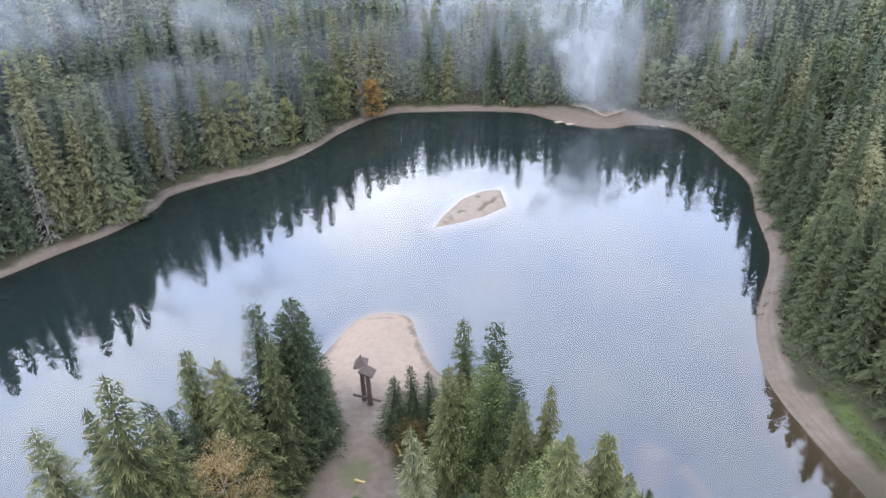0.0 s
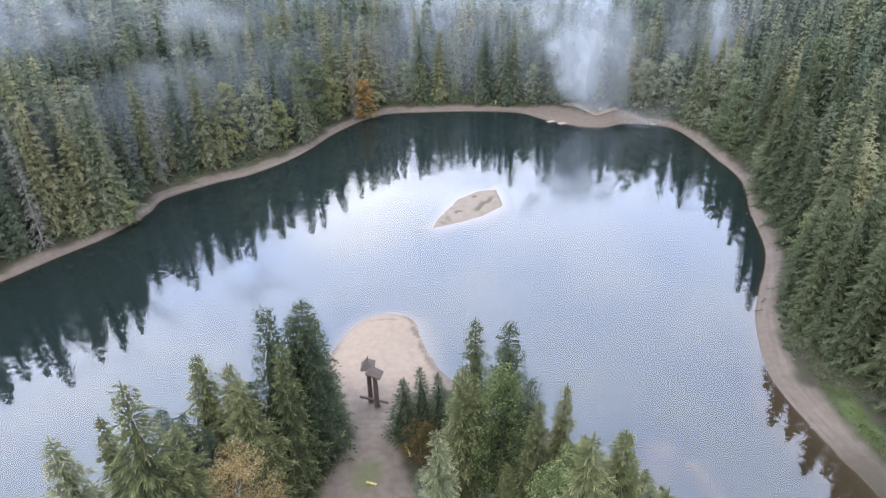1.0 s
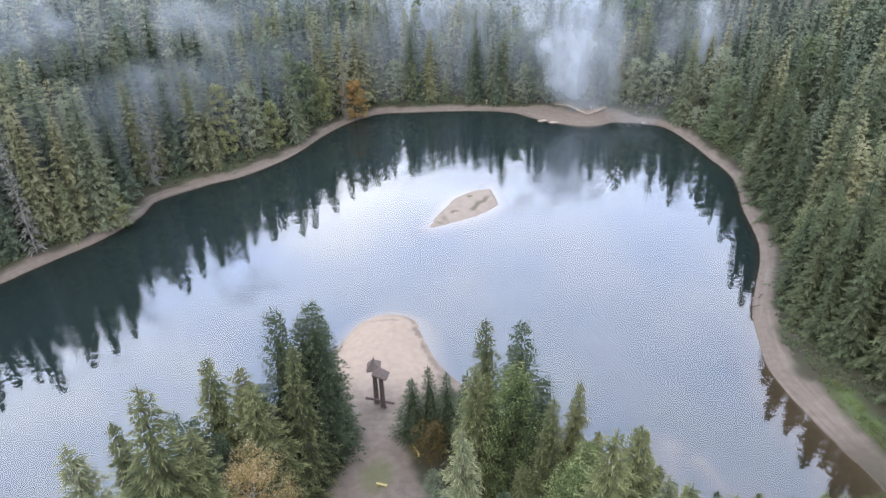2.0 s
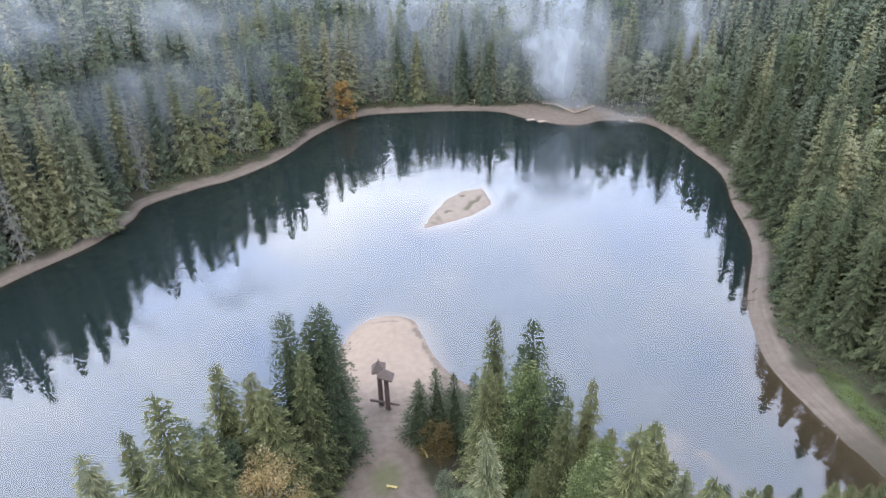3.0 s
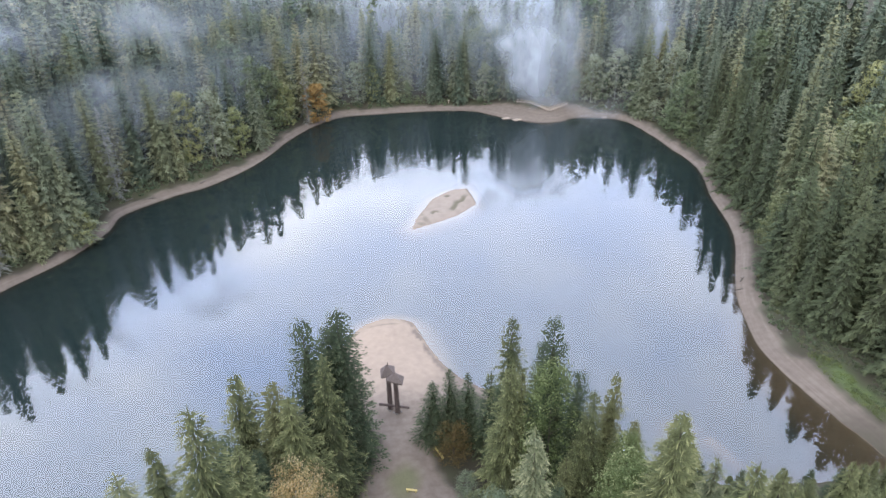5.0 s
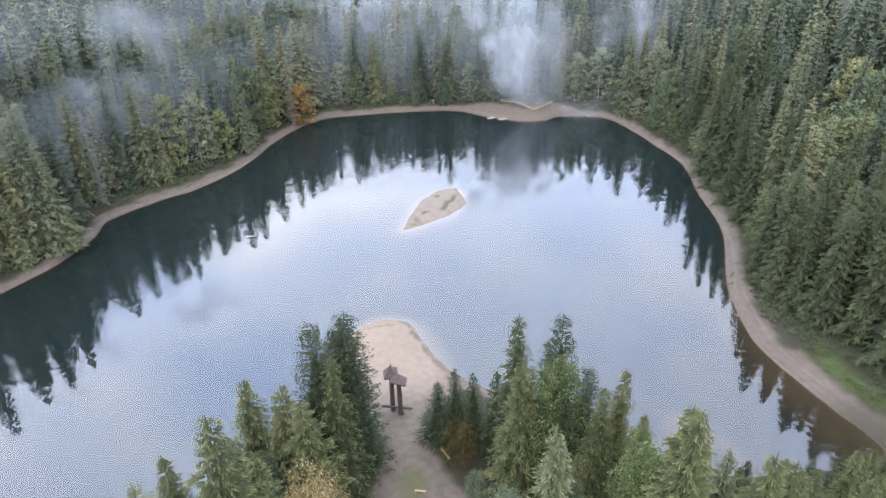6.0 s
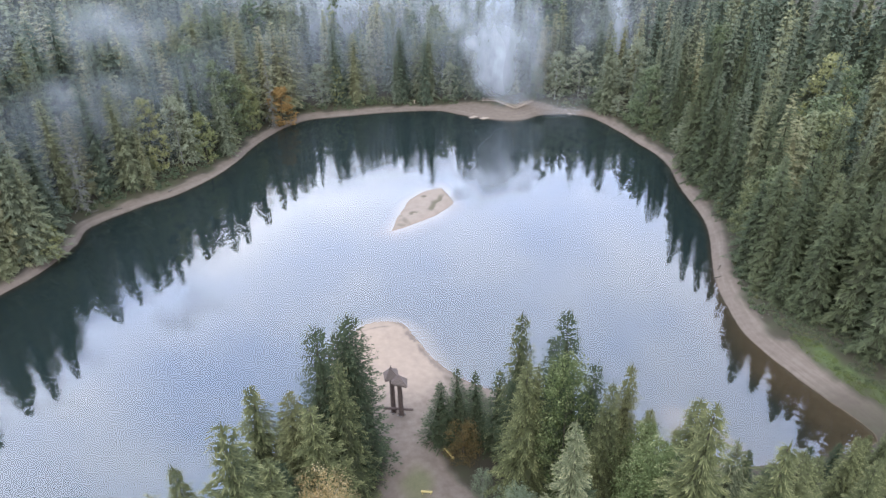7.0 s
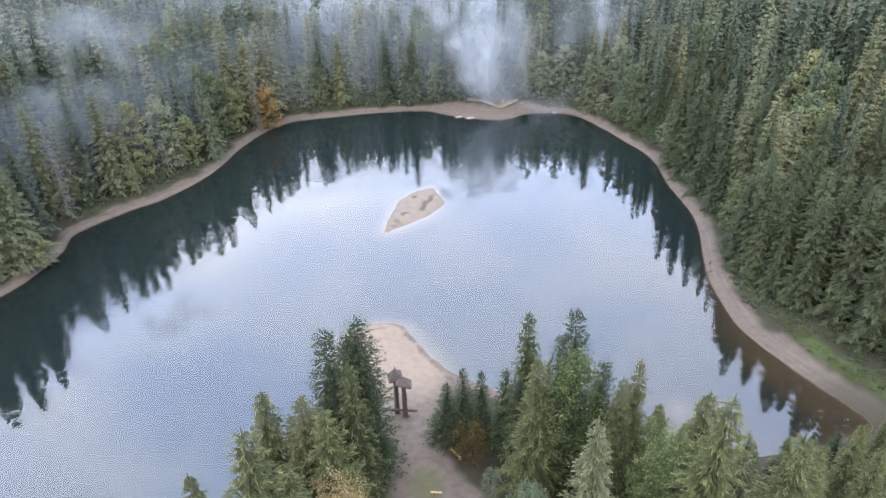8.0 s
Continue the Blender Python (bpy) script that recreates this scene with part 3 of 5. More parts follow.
# ---- trees ----
def spruce_crown(seed, tall, radius, bare, step, per, sprays, size, slim, droop, power, ragged=0.25, lance=0.30, core=0.7):
    """Whorls of drooping boughs, each a lance-shaped fan of small hanging sprays, round a core coloured as shaded
    needles.
    Returns places, triangles and how near each corner is to a twig's end (-1 on the core)."""
    rng = np.random.RandomState(seed)
    rows = []
    z = bare * tall
    lop = rng.uniform(0.85, 1.15, 6)
    while z < tall * 0.975:
        h = (z - bare * tall) / (tall * (1 - bare))
        r = radius * (1 - h) ** power * min(1.0, 0.70 + 2.4 * h) * (0.9 + 0.2 * rng.rand()) + 0.32
        n = max(4, int(round(per * (0.55 + 0.45 * (1 - h)))))
        turn = rng.uniform(0, 6.28)
        for k in range(n):
            if rng.rand() < ragged * 0.35:
                continue
            ang = turn + 6.2832 * k / n + rng.uniform(-0.3, 0.3)
            reach = r * rng.uniform(1 - ragged * 1.5, 1 + ragged * 0.8) * lop[int(ang / 1.0472) % 6]
            rise = 0.55 * h ** 2 + 0.06 + rng.uniform(-0.12, 0.12)
            fall = droop * (1.1 - 0.8 * h) * rng.uniform(0.65, 1.35)
            rows.append((ang, reach, rise, fall, z + rng.uniform(-0.45, 0.45) * step, h))
        z += step * rng.uniform(0.75, 1.25) * (0.5 + 0.5 * (1 - h))
    R = np.array(rows)
    weight = R[:, 1] ** 0.8
    pick = R[rng.choice(len(R), sprays, p=weight / weight.sum())]
    ang, reach, rise, fall, zz, h = pick.T
    o = np.stack([np.cos(ang), np.sin(ang), np.zeros(sprays)], 1)
    s = np.stack([-np.sin(ang), np.cos(ang), np.zeros(sprays)], 1)
    up = np.array([0.0, 0.0, 1.0])
    t = 0.12 + 0.88 * rng.rand(sprays) ** 0.72
    wide = lance * reach * np.where(t < 0.35, 0.35 + 0.65 * t / 0.35, (1.02 - t) / 0.67) + 0.05
    u = rng.uniform(-1, 1, sprays)
    sag = rise * t - fall * t * t + 0.25 * fall * t ** 4
    p = o * (reach * t)[:, None] + s * (u * wide)[:, None] + up * (zz + reach * sag - 0.45 * np.abs(u) * wide - size * 0.15 * rng.rand(sprays))[:, None]
    way = o * rng.uniform(0.6, 1.0, sprays)[:, None] + s * (u * rng.uniform(0.2, 0.8, sprays))[:, None] - up * (fall * t * 0.5 + rng.uniform(-0.2, 0.35, sprays))[:, None] + rng.normal(0, 0.14, (sprays, 3))
    way /= np.linalg.norm(way, axis=1)[:, None]
    length = size * rng.uniform(0.55, 1.35, sprays) * (0.75 + 0.25 * (1 - h))
    side = np.cross(way, up + rng.normal(0, 0.28, (sprays, 3)))
    side /= np.linalg.norm(side, axis=1)[:, None] + 1e-6
    half = side * (slim * length * rng.uniform(0.7, 1.3, sprays))[:, None]
    V = np.stack([p - half, p + half, p + way * length[:, None]], 1).reshape(-1, 3)
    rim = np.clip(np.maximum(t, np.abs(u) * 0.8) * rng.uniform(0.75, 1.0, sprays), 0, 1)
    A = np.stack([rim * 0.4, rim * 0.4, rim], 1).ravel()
    T = np.arange(3 * sprays).reshape(-1, 3)
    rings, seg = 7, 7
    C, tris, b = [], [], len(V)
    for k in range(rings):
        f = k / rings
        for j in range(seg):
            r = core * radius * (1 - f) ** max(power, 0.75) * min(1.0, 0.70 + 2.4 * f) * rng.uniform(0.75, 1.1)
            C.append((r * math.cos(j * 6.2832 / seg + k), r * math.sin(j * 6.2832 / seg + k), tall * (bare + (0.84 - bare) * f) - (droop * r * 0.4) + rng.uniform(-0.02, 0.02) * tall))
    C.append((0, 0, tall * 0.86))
    for k in range(rings - 1):
        for j in range(seg):
            c0, c1 = b + seg * k + j, b + seg * k + (j + 1) % seg
            tris += [(c0, c1, c1 + seg), (c0, c1 + seg, c0 + seg)]
    tris += [(b + seg * (rings - 1) + j, b + seg * (rings - 1) + (j + 1) % seg, b + seg * rings) for j in range(seg)]
    c = len(V) + len(C)
    top = [(0.16 * math.cos(1.5708 * k), 0.16 * math.sin(1.5708 * k), tall * 0.955) for k in range(4)] + [(0, 0, tall + 0.3)]
    tris += [(c + k, c + (k + 1) % 4, c + 4) for k in range(4)]
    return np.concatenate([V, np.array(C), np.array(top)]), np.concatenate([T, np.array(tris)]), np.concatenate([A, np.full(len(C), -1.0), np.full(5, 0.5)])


def leaf_crown(seed, tall, radius, bare, lobes, leaves, size, narrow=1.0):
    """A broadleaved crown: leaf sprays in many small uneven clumps at the twig ends, denser towards the rim, with gaps between."""
    rng = np.random.RandomState(seed)
    V, T, A = [], [], []
    lop = rng.uniform(0.75, 1.2, 8)
    for _ in range(lobes):
        h = rng.uniform(0.0, 1.0) ** 0.9
        z = tall * (bare + (0.95 - bare) * h)
        a = rng.uniform(0, 6.28)
        env = radius * narrow * math.sin(math.pi * min(0.95, 0.16 + 0.78 * h)) ** 0.7 * lop[int(a / 6.29 * 4) + 4 * (h > 0.5)]
        rr = env * rng.uniform(0.0, 1.0) ** 0.45
        lr = radius * rng.uniform(0.13, 0.27)
        ctr = np.array([rr * math.cos(a), rr * math.sin(a), z + lr * 0.2])
        n = max(4, int(leaves / lobes * rng.uniform(0.6, 1.4)))
        d = rng.normal(size=(n, 3))
        d /= np.linalg.norm(d, axis=1)[:, None]
        reach = rng.uniform(0.2, 1.0, n) ** 0.6
        p = ctr + d * (lr * reach)[:, None] * np.array([1.15, 1.15, 0.7])
        nrm = d * 0.6 + rng.normal(size=(n, 3)) * 0.5 + np.array([0, 0, 0.5])
        nrm /= np.linalg.norm(nrm, axis=1)[:, None]
        e1 = np.cross(nrm, rng.normal(size=(n, 3)))
        e1 /= np.linalg.norm(e1, axis=1)[:, None]
        e2 = np.cross(nrm, e1)
        sz = (size * rng.uniform(0.6, 1.4, n))[:, None]
        b = len(V)
        V += list(np.stack([p - e1 * sz, p - e2 * sz * 0.55, p + e1 * sz, p + e2 * sz * 0.55], 1).reshape(-1, 3))
        # Tip value rises towards the rim, on clump tops and with height.
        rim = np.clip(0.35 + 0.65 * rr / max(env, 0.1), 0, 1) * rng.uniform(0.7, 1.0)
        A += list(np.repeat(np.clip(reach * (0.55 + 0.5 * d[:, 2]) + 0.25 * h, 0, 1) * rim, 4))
        q = b + 4 * np.arange(n)
        T += list(np.stack([q, q + 1, q + 2], 1)) + list(np.stack([q, q + 2, q + 3], 1))
    return np.array(V), np.array(T), np.array(A)


def trunk_bm(tall, r, seed, limbs=0, reach=3.0, bare=0.3):
    bm = log_bm(tall, r, r * 0.12, 7, 6, 0.12, seed)
    rng = random.Random(seed + 7)
    for k in range(limbs):
        z = tall * rng.uniform(bare, 0.85)
        limb = log_bm(reach * rng.uniform(0.6, 1.1), r * 0.26, r * 0.05, 5, 3, 0.2, seed + k)
        me = bpy.data.meshes.new("limb")
        bmesh.ops.transform(limb, matrix=pose(0, 0, z, 0, rng.uniform(35, 65), rng.uniform(0, 360)), verts=limb.verts)
        limb.to_mesh(me)
        limb.free()
        bm.from_mesh(me)
        bpy.data.meshes.remove(me)
    return bm


def tree_thing(name, tall, crown, mat, trunk_r, label, category, group, seed, bark=None, limbs=0, reach=3.0, bare=0.3):
    root = new(name)
    part("trunk", trunk_bm(tall * (0.78 if limbs else 0.97), trunk_r, seed, limbs, reach, bare), bark or M_BARK, root)
    V, T, A = crown
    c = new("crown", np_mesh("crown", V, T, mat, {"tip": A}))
    c.parent = root
    return tagged(root, label, category, group)


STORE = {}


def template(key, *args, **kw):
    STORE[key] = tree_thing(*args, **kw)
    return STORE[key]


USED = set()


def plant(key, x, y, top=None, scale=None, wide=1.0, sink=0.3, turn=None, rng=random.Random(5)):
    """Stands a tree of the kind key on the ground, so tall that it ends at height top."""
    ob = STORE[key]
    z = float(height(x, y)[0]) - sink
    k = scale if scale else (top - z) / ob["tall"]
    m = pose(x, y, z, rng.uniform(-1.5, 1.5), rng.uniform(-1.5, 1.5), rng.uniform(0, 360) if turn is None else turn) @ Matrix.Diagonal((k * wide, k * wide, k, 1))
    if key in USED:
        return copy_thing(ob, m @ Matrix.Diagonal((1 / ob.scale.x, 1 / ob.scale.y, 1 / ob.scale.z, 1)))
    USED.add(key)
    ob.matrix_basis = m
    return ob


HEAD = "trees on the headland"
SHORE = "trees along the shore"


def make_templates():
    specs = [
        ("dark_a", M_DARK, 1, 36, 6.4, 0.03, 0.52, 12, 0.34, 0.52, 0.32, "dark green fir with dense spreading boughs", HEAD),
        ("dark_b", M_DARK, 2, 36, 6.2, 0.03, 0.52, 12, 0.30, 0.46, 0.34, "tall dark fir with a rounded ragged top", HEAD),
        ("young", M_DARK, 3, 18, 4.7, 0.02, 0.42, 10, 0.40, 0.98, 0.24, "young dark green spruce with a pointed top", HEAD),
        ("light_a", M_LIGHT, 4, 34, 6.8, 0.04, 0.62, 11, 0.80, 0.95, 0.36, "light green spruce with drooping pale-tipped boughs", HEAD),
        ("light_b", M_LIGHT, 5, 34, 6.8, 0.05, 0.66, 11, 0.88, 0.95, 0.38, "yellow-green spruce with hanging branches", HEAD),
        ("mixed_a", M_FORE, 6, 34, 6.5, 0.04, 0.56, 11, 0.64, 0.88, 0.40, "green spruce with a slender pointed crown", HEAD),
        ("silver", M_SILVER, 7, 36, 7.2, 0.03, 0.62, 11, 0.66, 0.92, 0.42, "silvery grey-green spruce with pale twig tips", HEAD),
        ("bank_a", M_BANK, 8, 34, 6.8, 0.02, 0.85, 8, 0.66, 0.95, 0.34, "olive-green spruce on the bank above the sand", SHORE),
        ("bank_b", M_BANK, 9, 34, 6.5, 0.02, 0.85, 8, 0.72, 0.86, 0.36, "dense olive-green spruce with a ragged crown", SHORE),
        ("bank_c", M_BANK, 10, 34, 6.2, 0.02, 0.85, 8, 0.60, 1.05, 0.30, "slender olive-green spruce with a pointed crown", SHORE),
    ]
    for key, mat, seed, tall, rad, bare, step, per, droop, power, ragged, label, group in specs:
        bank = group == SHORE
        count = 9000 if bank else 4800 if key == "young" else 12500 if "dark" in key else 11000
        crown = spruce_crown(seed, tall, rad, bare, step, per, count, 1.05 if bank else 0.62 if "dark" in key else 0.62 if key == "young" else 1.0, 0.115 if bank else 0.19 if "dark" in key else 0.13 if key == "young" else 0.085, droop, power, ragged, 0.26 if bank else 0.20, 0.78 if "dark" in key else 0.7)
        ob = template(key, "spruce_tree", tall, crown, mat, 0.38, label, "tree", group, seed)
        ob["tall"] = float(tall)
    mids = [("shore_a", 11, 5.6, 0.03, 0.50, 0.95), ("shore_b", 12, 5.2, 0.05, 0.60, 1.0), ("shore_c", 13, 5.8, 0.03, 0.45, 0.82), ("shore_d", 14, 5.6, 0.03, 0.42, 0.90), ("shore_e", 15, 5.0, 0.04, 0.55, 1.08), ("shore_f", 16, 5.8, 0.03, 0.50, 0.72)]
    for key, seed, rad, bare, droop, power in mids:
        crown = spruce_crown(seed, 32, rad, bare, 1.15, 8, 4700, 1.15, 0.13, droop, power, 0.26, 0.24, 0.66)
        ob = template(key, "spruce_tree", 32, crown, M_SPRUCE, 0.32, "grey-green spruce at the edge of the lakeside forest", "tree", SHORE, seed)
        ob["tall"] = 32.0
    broad = [
        ("leafy", M_LEAF, 21, 24, 5.2, 0.04, 260, 14000, 0.115, "leafy green broadleaved tree among the spruces", HEAD, M_BARK),
        ("leafy_shore", M_LEAF_SHORE, 22, 18, 5.2, 0.04, 120, 2300, 0.30, "green broadleaved tree at the forest edge", SHORE, M_BARK),
        ("pale_shore", M_LEAF_PALE, 23, 22, 5.6, 0.05, 130, 2600, 0.30, "pale grey-green broadleaved tree above the shore", SHORE, M_BARK_PALE),
        ("yellow_shore", M_LEAF_YELLOW, 24, 18, 4.4, 0.04, 180, 3600, 0.28, "yellow-green autumn tree at the forest edge", SHORE, M_BARK),
        ("orange_shore", M_LEAF_ORANGE, 25, 14, 4.2, 0.03, 150, 2800, 0.28, "bright orange autumn tree above the shore", SHORE, M_BARK),
        ("straw", M_LEAF_STRAW, 26, 20, 4.8, 0.06, 300, 20000, 0.065, "straw-coloured autumn tree with bare pale twigs", HEAD, M_BARK_PALE),
        ("rust", M_LEAF_RUST, 27, 10, 4.2, 0.04, 160, 5000, 0.13, "rusty brown autumn bush beside the path", HEAD, M_BARK),
        ("willow", M_LEAF_SILVER, 28, 12, 4.6, 0.03, 200, 6000, 0.12, "silvery green rounded willow bush", HEAD, M_BARK_PALE),
    ]
    for key, mat, seed, tall, rad, bare, lobes, leaves, size, label, group, bark in broad:
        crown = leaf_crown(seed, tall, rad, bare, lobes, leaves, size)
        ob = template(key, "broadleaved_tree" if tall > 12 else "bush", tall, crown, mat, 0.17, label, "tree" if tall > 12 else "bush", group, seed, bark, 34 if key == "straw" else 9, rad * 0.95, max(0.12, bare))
        ob["tall"] = float(tall)
    crown = spruce_crown(31, 30, 3.0, 0.05, 0.8, 7, 3600, 0.9, 0.08, 0.7, 0.75, 0.5, 0.22, 0.04)
    ob = template("dead", "dead_spruce", 30, crown, M_DEAD, 0.22, "dead grey spruce with bare lichen-covered branches", "tree", SHORE, 31, M_BARK_PALE)
    ob["tall"] = 30.0


make_templates()

# headland, west of the path: kind, place, height of the top, girth
WEST = [("silver", -57.7, 65.3, 45.0, 1.0), ("mixed_a", -57.8, 76.4, 38.6, 0.9), ("light_a", -49.0, 68.1, 50.6, 1.0), ("dark_a", -51.2, 79.2, 35.6, 0.75), ("light_b", -45.0, 71.5, 40.5, 1.0),
        ("dark_b", -50.4, 85.8, 29.3, 0.8), ("light_b", -48.1, 90.8, 38.4, 1.08), ("mixed_a", -41.6, 87.2, 38.0, 1.0), ("light_a", -37.8, 83.0, 38.6, 1.08), ("dark_a", -36.9, 96.3, 43.7, 0.88),
        ("dark_b", -31.2, 98.0, 42.9, 1.0), ("dark_a", -30.2, 104.4, 36.2, 0.95), ("dark_b", -33.0, 99.8, 39.5, 0.9), ("light_a", -33.9, 91.0, 39.3, 0.82), ("straw", -38.3, 74.0, 32.5, 1.15)]
EAST_ONE = [("young", -13.6, 103.8, 20.0, 1.15), ("young", -9.4, 104.0, 22.8, 0.85), ("young", -5.9, 103.0, 22.0, 0.85), ("young", -2.4, 99.4, 24.6, 0.85), ("light_b", -2.5, 84.6, 38.2, 0.95),
            ("light_a", -0.2, 86.8, 36.0, 0.75), ("mixed_a", 1.0, 96.3, 39.7, 0.85), ("dark_b", 7.6, 89.4, 44.2, 0.75), ("dark_a", 6.4, 92.0, 36.0, 0.8), ("leafy", 4.6, 82.5, 39.5, 0.85),
            ("dark_a", 9.0, 83.0, 36.8, 0.8), ("mixed_a", 13.9, 80.7, 38.2, 0.8), ("silver", -4.7, 58.5, 51.3, 0.74), ("light_a", 11.8, 57.6, 50.8, 0.95), ("light_b", 22.5, 71.8, 36.9, 1.2)]
EAST_TWO = [("mixed_a", 17.5, 77.5, 30.0, 1.0), ("light_a", 27.5, 73.5, 26.0, 1.0), ("mixed_a", 8.5, 78.0, 31.0, 0.85), ("silver", 15.4, 79.6, 27.8, 0.8), ("leafy", 14.6, 73.0, 32.0, 0.9),
            ("leafy", 10.5, 62.8, 38.5, 0.9), ("silver", 23.4, 63.0, 35.0, 0.9), ("light_b", 20.4, 52.0, 46.5, 0.95), ("mixed_a", 10.7, 78.0, 37.6, 0.75), ("mixed_a", 30.0, 58.4, 36.5, 0.95),
            ("light_a", 36.5, 61.0, 30.0, 1.0), ("rust", -10.0, 98.4, 12.6, 1.05), ("willow", -6.6, 74.6, 19.6, 0.95), ("willow", -9.4, 86.0, 12.8, 0.8), ("leafy", -19.2, 82.2, 10.2, 1.5)]
EAST = EAST_ONE + EAST_TWO
INFILL_ONE = [("dark_a", -43.5, 80.5, 30.0, 0.9), ("dark_b", -40.0, 92.5, 30.0, 0.9), ("mixed_a", -44.5, 94.0, 29.0, 0.9), ("dark_a", -35.5, 101.5, 31.0, 0.9), ("dark_a", -53.5, 72.0, 33.0, 1.0),
              ("mixed_a", -37.5, 79.5, 27.0, 0.9), ("dark_a", 1.5, 86.0, 29.5, 0.9), ("dark_b", -1.5, 94.0, 26.0, 0.9), ("mixed_a", 4.5, 74.0, 27.0, 0.9), ("dark_a", 17.5, 67.5, 29.5, 0.9),
              ("dark_b", 11.0, 87.0, 27.0, 0.9), ("mixed_a", 28.5, 66.5, 27.5, 0.9), ("dark_a", 1.0, 66.0, 30.0, 0.9), ("mixed_a", 42.5, 66.0, 25.0, 0.9), ("light_a", 45.5, 58.0, 29.5, 0.95),
              ("light_b", 52.0, 63.0, 24.0, 0.95), ("mixed_a", 58.0, 66.0, 20.0, 0.95), ("dark_a", 36.0, 68.0, 21.0, 0.9), ("light_a", 63.0, 60.0, 23.0, 0.9)]
INFILL_TWO = [("mixed_a", -62.0, 69.0, 30.0, 0.9), ("mixed_a", -50.0, 61.0, 36.0, 0.9), ("young", -31.5, 109.0, 24.0, 0.8), ("dark_b", -55.5, 83.0, 24.0, 0.8), ("light_b", 50.0, 66.0, 27.0, 0.9),
              ("light_a", 57.0, 70.0, 21.0, 0.95), ("mixed_a", 64.0, 72.0, 19.0, 0.95), ("light_b", 70.0, 70.0, 20.0, 0.95), ("mixed_a", 77.0, 72.0, 20.0, 1.0), ("light_a", 84.0, 70.0, 22.0, 1.0),
              ("mixed_a", 90.0, 76.0, 22.0, 1.0), ("young", 33.0, 79.0, 15.0, 1.0), ("young", 40.0, 77.0, 14.5, 1.0), ("mixed_a", 47.0, 75.5, 15.0, 1.2), ("young", 53.5, 76.5, 12.5, 1.1),
              ("young", 60.5, 77.0, 11.5, 1.1), ("mixed_a", 67.0, 76.5, 12.5, 1.2), ("young", 74.0, 77.0, 10.5, 1.2), ("mixed_a", 28.0, 83.0, 17.0, 1.0)]
INFILL = INFILL_ONE + INFILL_TWO
for row in WEST + EAST + INFILL:
    plant(*row[:3], top=row[3], wide=row[4])

# trees that stand out along the banks
MARKED_ONE = [("orange_shore", -43.2, 331.0, 20.5, 1.2), ("dead", -47.5, 329.0, 35.0, 0.8), ("yellow_shore", -57.5, 322.0, 25.0, 0.9), ("pale_shore", -22.0, 350.0, 26.0, 1.1), ("yellow_shore", -13.0, 352.0, 24.0, 0.7),
              ("leafy_shore", 4.6, 347.5, 14.0, 0.75), ("pale_shore", 98.3, 324.5, 29.5, 1.0), ("pale_shore", 110.8, 323.0, 32.0, 1.1), ("pale_shore", 121.2, 309.8, 30.5, 1.0), ("leafy_shore", 90.0, 327.0, 22.0, 0.9), ("leafy_shore", 105.0, 325.5, 17.0, 1.2), ("leafy_shore", 116.5, 316.5, 17.0, 1.1), ("pale_shore", 45.5, 341.5, 24.0, 0.95), ("yellow_shore", -93.5, 272.5, 37.0, 0.8),
              ("yellow_shore", -75.5, 285.5, 25.0, 0.9), ("leafy_shore", -122.0, 226.5, 9.5, 1.0), ("yellow_shore", -120.2, 216.5, 13.5, 1.3), ("dead", -116.5, 247.5, 39.5, 0.9), ("dead", -138.8, 195.5, 44.0, 0.75),
              ("leafy_shore", 122.0, 282.0, 15.0, 1.6), ("leafy_shore", 116.5, 305.0, 14.0, 1.5), ("pale_shore", 120.0, 294.0, 13.0, 1.7), ("leafy_shore", 124.0, 266.0, 15.0, 1.6)]
MARKED_TWO = [("pale_shore", 125.5, 247.0, 13.0, 1.7), ("leafy_shore", 123.5, 232.0, 11.0, 1.6), ("leafy_shore", 118.0, 205.0, 10.0, 1.6), ("yellow_shore", 164.2, 214.6, 48.5, 1.0), ("leafy_shore", 133.0, 178.0, 40.5, 1.2),
              ("leafy_shore", 140.0, 186.0, 43.0, 1.1), ("yellow_shore", 148.6, 187.3, 37.5, 1.0), ("bank_a", 95.0, 147.3, 41.0, 0.95), ("bank_b", 93.4, 136.0, 36.3, 0.95), ("bank_a", 100.4, 128.0, 41.0, 1.0),
              ("bank_b", 98.6, 116.8, 42.0, 1.1), ("bank_a", 104.5, 138.0, 38.0, 0.9), ("bank_b", 101.0, 154.5, 37.0, 1.0), ("bank_a", 96.5, 141.5, 31.0, 1.0), ("leafy_shore", 101.0, 109.0, 15.0, 1.1),
              ("bank_b", 93.5, 125.0, 37.0, 1.0), ("bank_a", 90.6, 141.0, 29.0, 0.9), ("bank_b", 91.3, 133.0, 25.0, 1.0), ("bank_a", 93.5, 152.5, 31.0, 1.0)]
